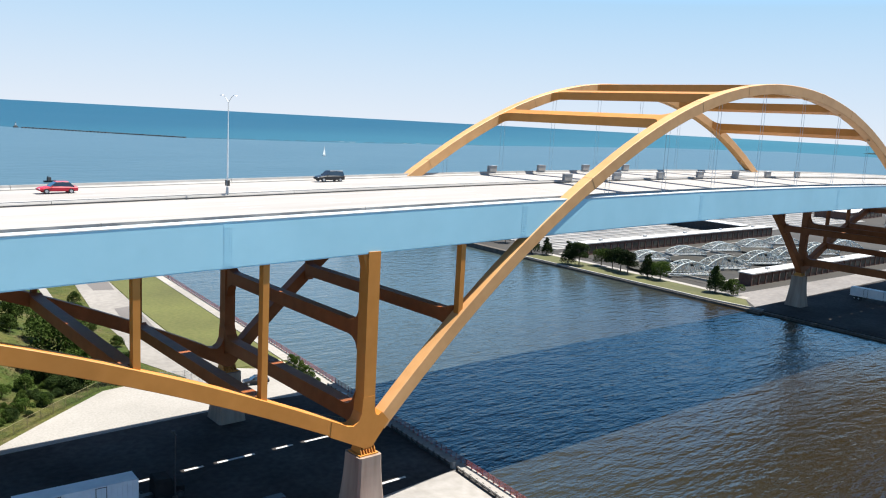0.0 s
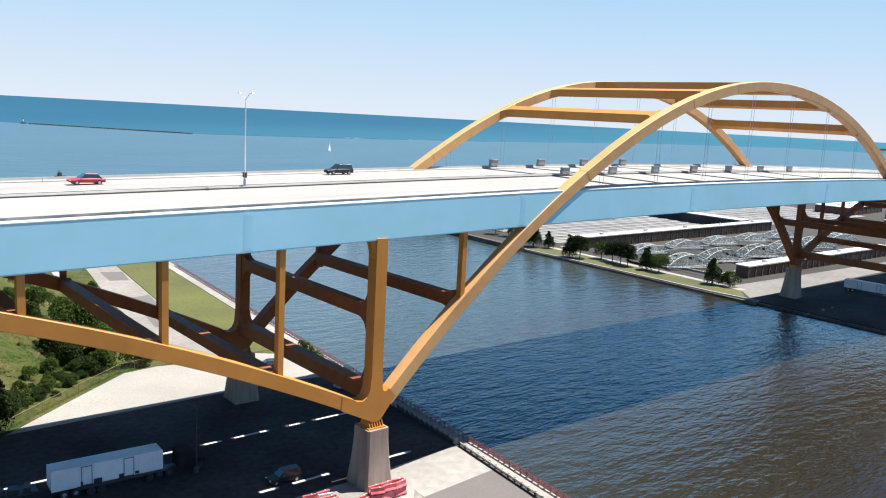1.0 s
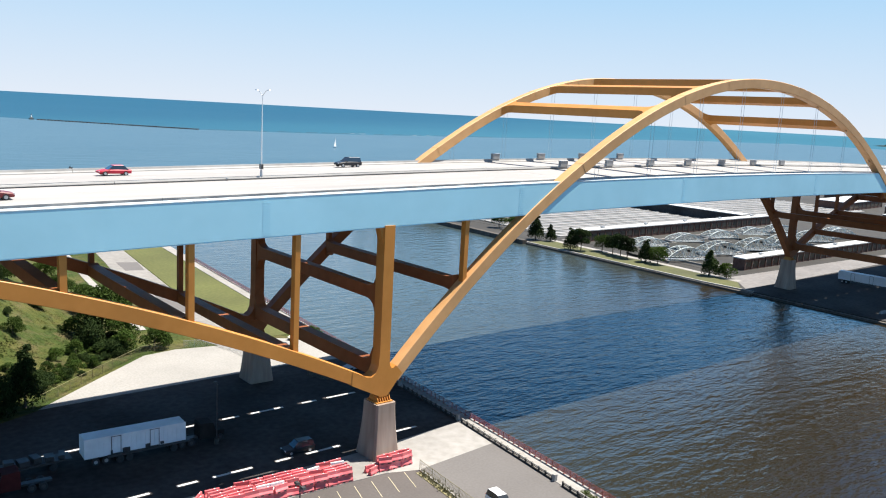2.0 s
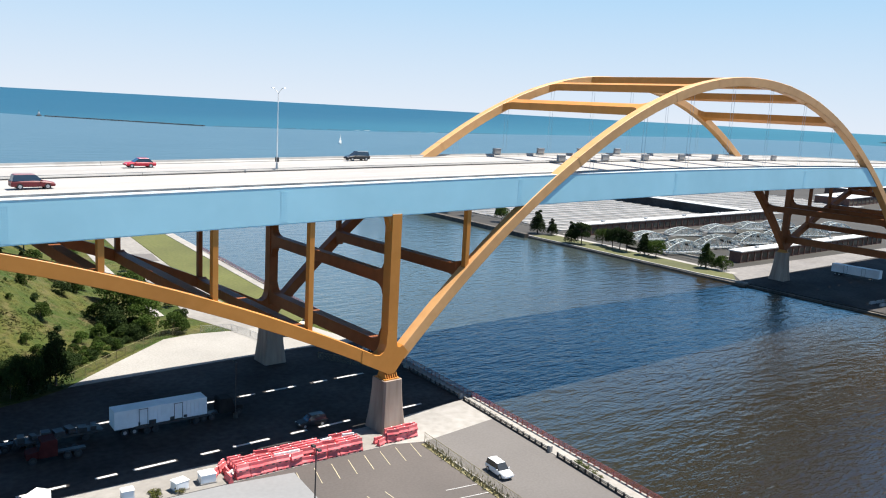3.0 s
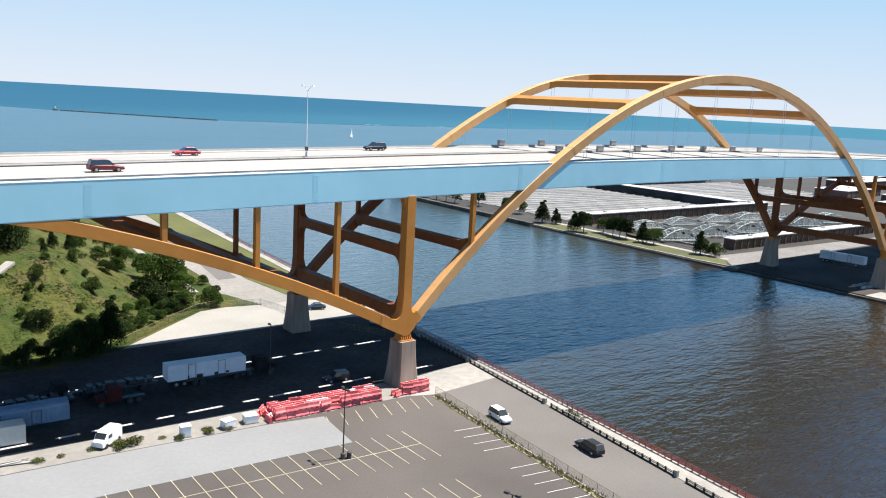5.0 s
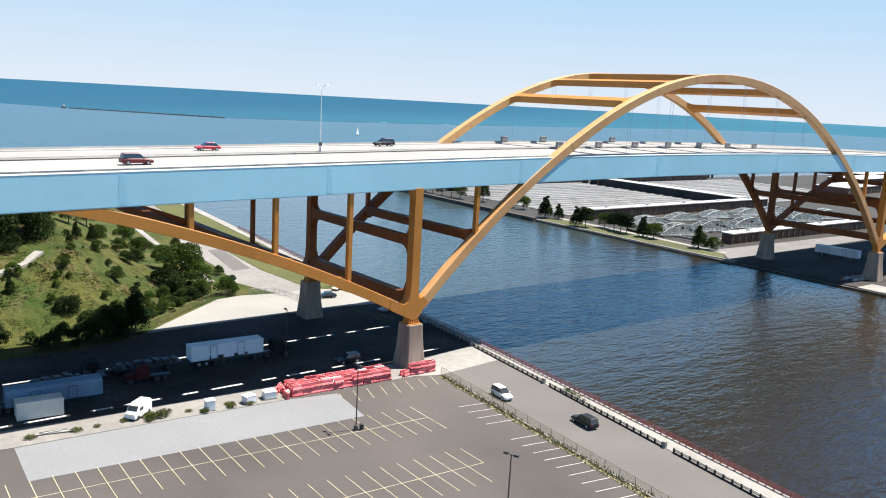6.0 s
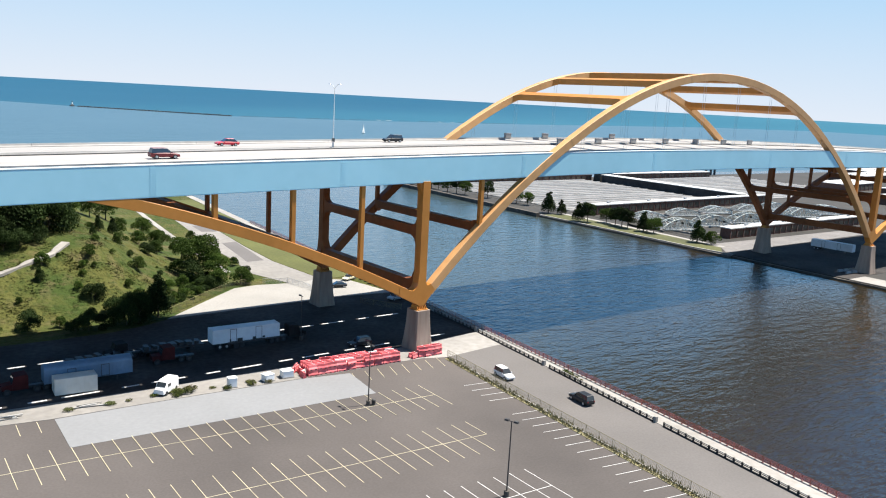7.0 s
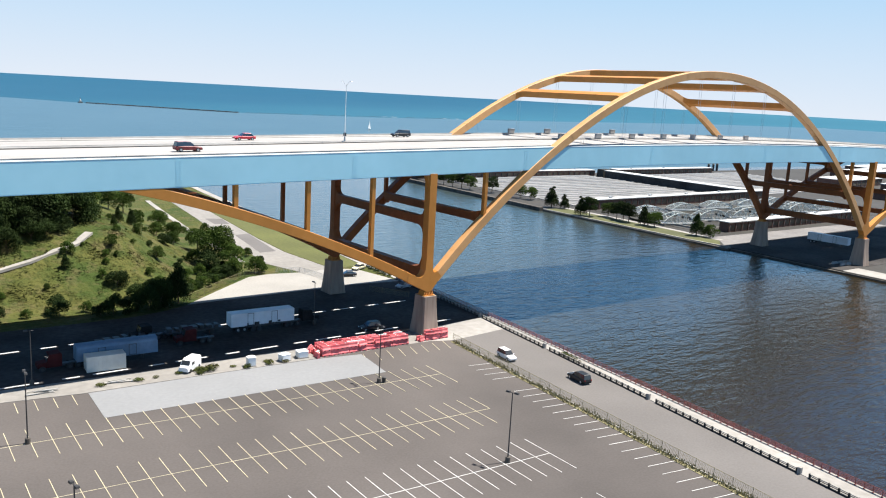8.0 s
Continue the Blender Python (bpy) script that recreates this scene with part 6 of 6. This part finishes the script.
# ---- out on the water ----
def breakwater():
    t = thing("breakwater", "long dark stone breakwater across the harbour", "breakwater")
    rs = random.Random(9)
    pts = [(262, 1420), (372, 1290), (452, 1200)]
    for (xa, ya), (xb, yb) in zip(pts, pts[1:]):
        n = 26
        for i in range(n):
            bm = B()
            f = (i + 0.5) / n
            box(bm, (xa + (xb - xa) * f, ya + (yb - ya) * f, -1.6), (5.0, 7.5, 2.2 + rs.uniform(-0.3, 0.5)), math.degrees(math.atan2(yb - ya, xb - xa)), (0.7, 0.7))
            part("stone_block", bm, M["rubble"], t)
    sub = thing("breakwater", "low wet breakwater just awash", "breakwater")
    for i in range(60):
        if rs.random() < 0.35:
            continue
        bm = B()
        f = i / 60
        box(bm, (452 + 700 * f, 1200 + 50 * f, -1.95), (rs.uniform(8, 19), 3, 0.5), 2, (0.9, 0.6))
        part("stone_block", bm, M["barrier"] if rs.random() < 0.06 else M["rubble"], sub)


breakwater()


def lighthouse():
    t = thing("lighthouse", "small white lighthouse on the breakwater's end", "lighthouse", pose(255, 1430, -2) @ Matrix.Scale(0.55, 4))
    bm = B()
    box(bm, (0, 0, 1.5), (14, 14, 3), top=(0.85, 0.85))
    part("base", bm, M["rubble"], t)
    bm = B()
    box(bm, (0, 0, 5), (7, 6, 5))
    part("house", bm, M["barrier"], t)
    bm = B()
    tube(bm, (0, 0, 7), (0, 0, 13), 1.7, 1.4, 12)
    part("tower", bm, M["white_plastic"], t)
    bm = B()
    tube(bm, (0, 0, 13), (0, 0, 15.3), 1.2, 1.2, 10)
    part("lantern", bm, GLASS, t)
    bm = B()
    tube(bm, (0, 0, 15.3), (0, 0, 16.6), 1.5, 0.2, 10)
    part("cap", bm, M["dark_metal"], t)


lighthouse()


def sailboat(x, y, s):
    t = thing("sailboat", "small sailing boat with white sails on the harbour", "boat", pose(x, y, -2, 0, 0, 35) @ Matrix.Scale(s, 4))
    bm = B()
    loft(bm, [[(u, -w, 0.9), (u, -w * 0.6, -0.2), (u, w * 0.6, -0.2), (u, w, 0.9)] for u, w in ((-4, 0.9), (-1, 1.4), (2, 1.1), (4.6, 0.05))])
    part("hull", bm, M["white_plastic"], t)
    bm = B()
    tube(bm, (0.6, 0, 0.8), (0.6, 0, 13), 0.09, 0.06, 6)
    part("mast", bm, M["steel"], t)
    bm = B()
    prism(bm, [(0.5, 1.8), (0.5, 12.6), (-1.2, 7.0), (-3.6, 1.9)], "y", -0.02, 0.02)
    part("mainsail", bm, M["sail"], t)
    bm = B()
    prism(bm, [(0.8, 11.0), (0.8, 1.6), (4.3, 1.3)], "y", 0.1, 0.14)
    part("jib", bm, M["sail"], t)


sailboat(454, 776, 0.95)


def workboat(x, y):
    t = thing("workboat", "dark moored workboat with a short mast", "boat", pose(x, y, -2, 0, 0, 20) @ Matrix.Scale(0.45, 4))
    bm = B()
    loft(bm, [[(u, -w, 2.2), (u, -w * 0.7, -0.3), (u, w * 0.7, -0.3), (u, w, 2.2)] for u, w in ((-8, 2.2), (-2, 2.8), (4, 2.4), (9, 0.1))])
    part("hull", bm, M["dark_metal"], t)
    bm = B()
    box(bm, (-1, 0, 4.4), (5, 3.6, 4.6), top=(0.85, 0.85))
    part("wheelhouse", bm, M["dark_metal"], t)
    bm = B()
    tube(bm, (-1, 0, 6.5), (-1, 0, 10.5), 0.3, 0.1, 6)
    tube(bm, (-3, 0, 5), (-3, 0, 8.5), 0.5, 0.4, 8)
    part("mast", bm, M["dark_metal"], t)


workboat(75, 460)
bm = B()
for i in range(40):
    x = 3350 + i * 30
    box(bm, (x, 1330 - i * 12, 2), (90, 300, 12 + 14 * abs(noise.noise((i * 0.37, 0, 0)))), 0, (0.8, 0.5))
solid("far_shore", bm, M["far_land"], "distant wooded shore on the lake", "land", "structure")
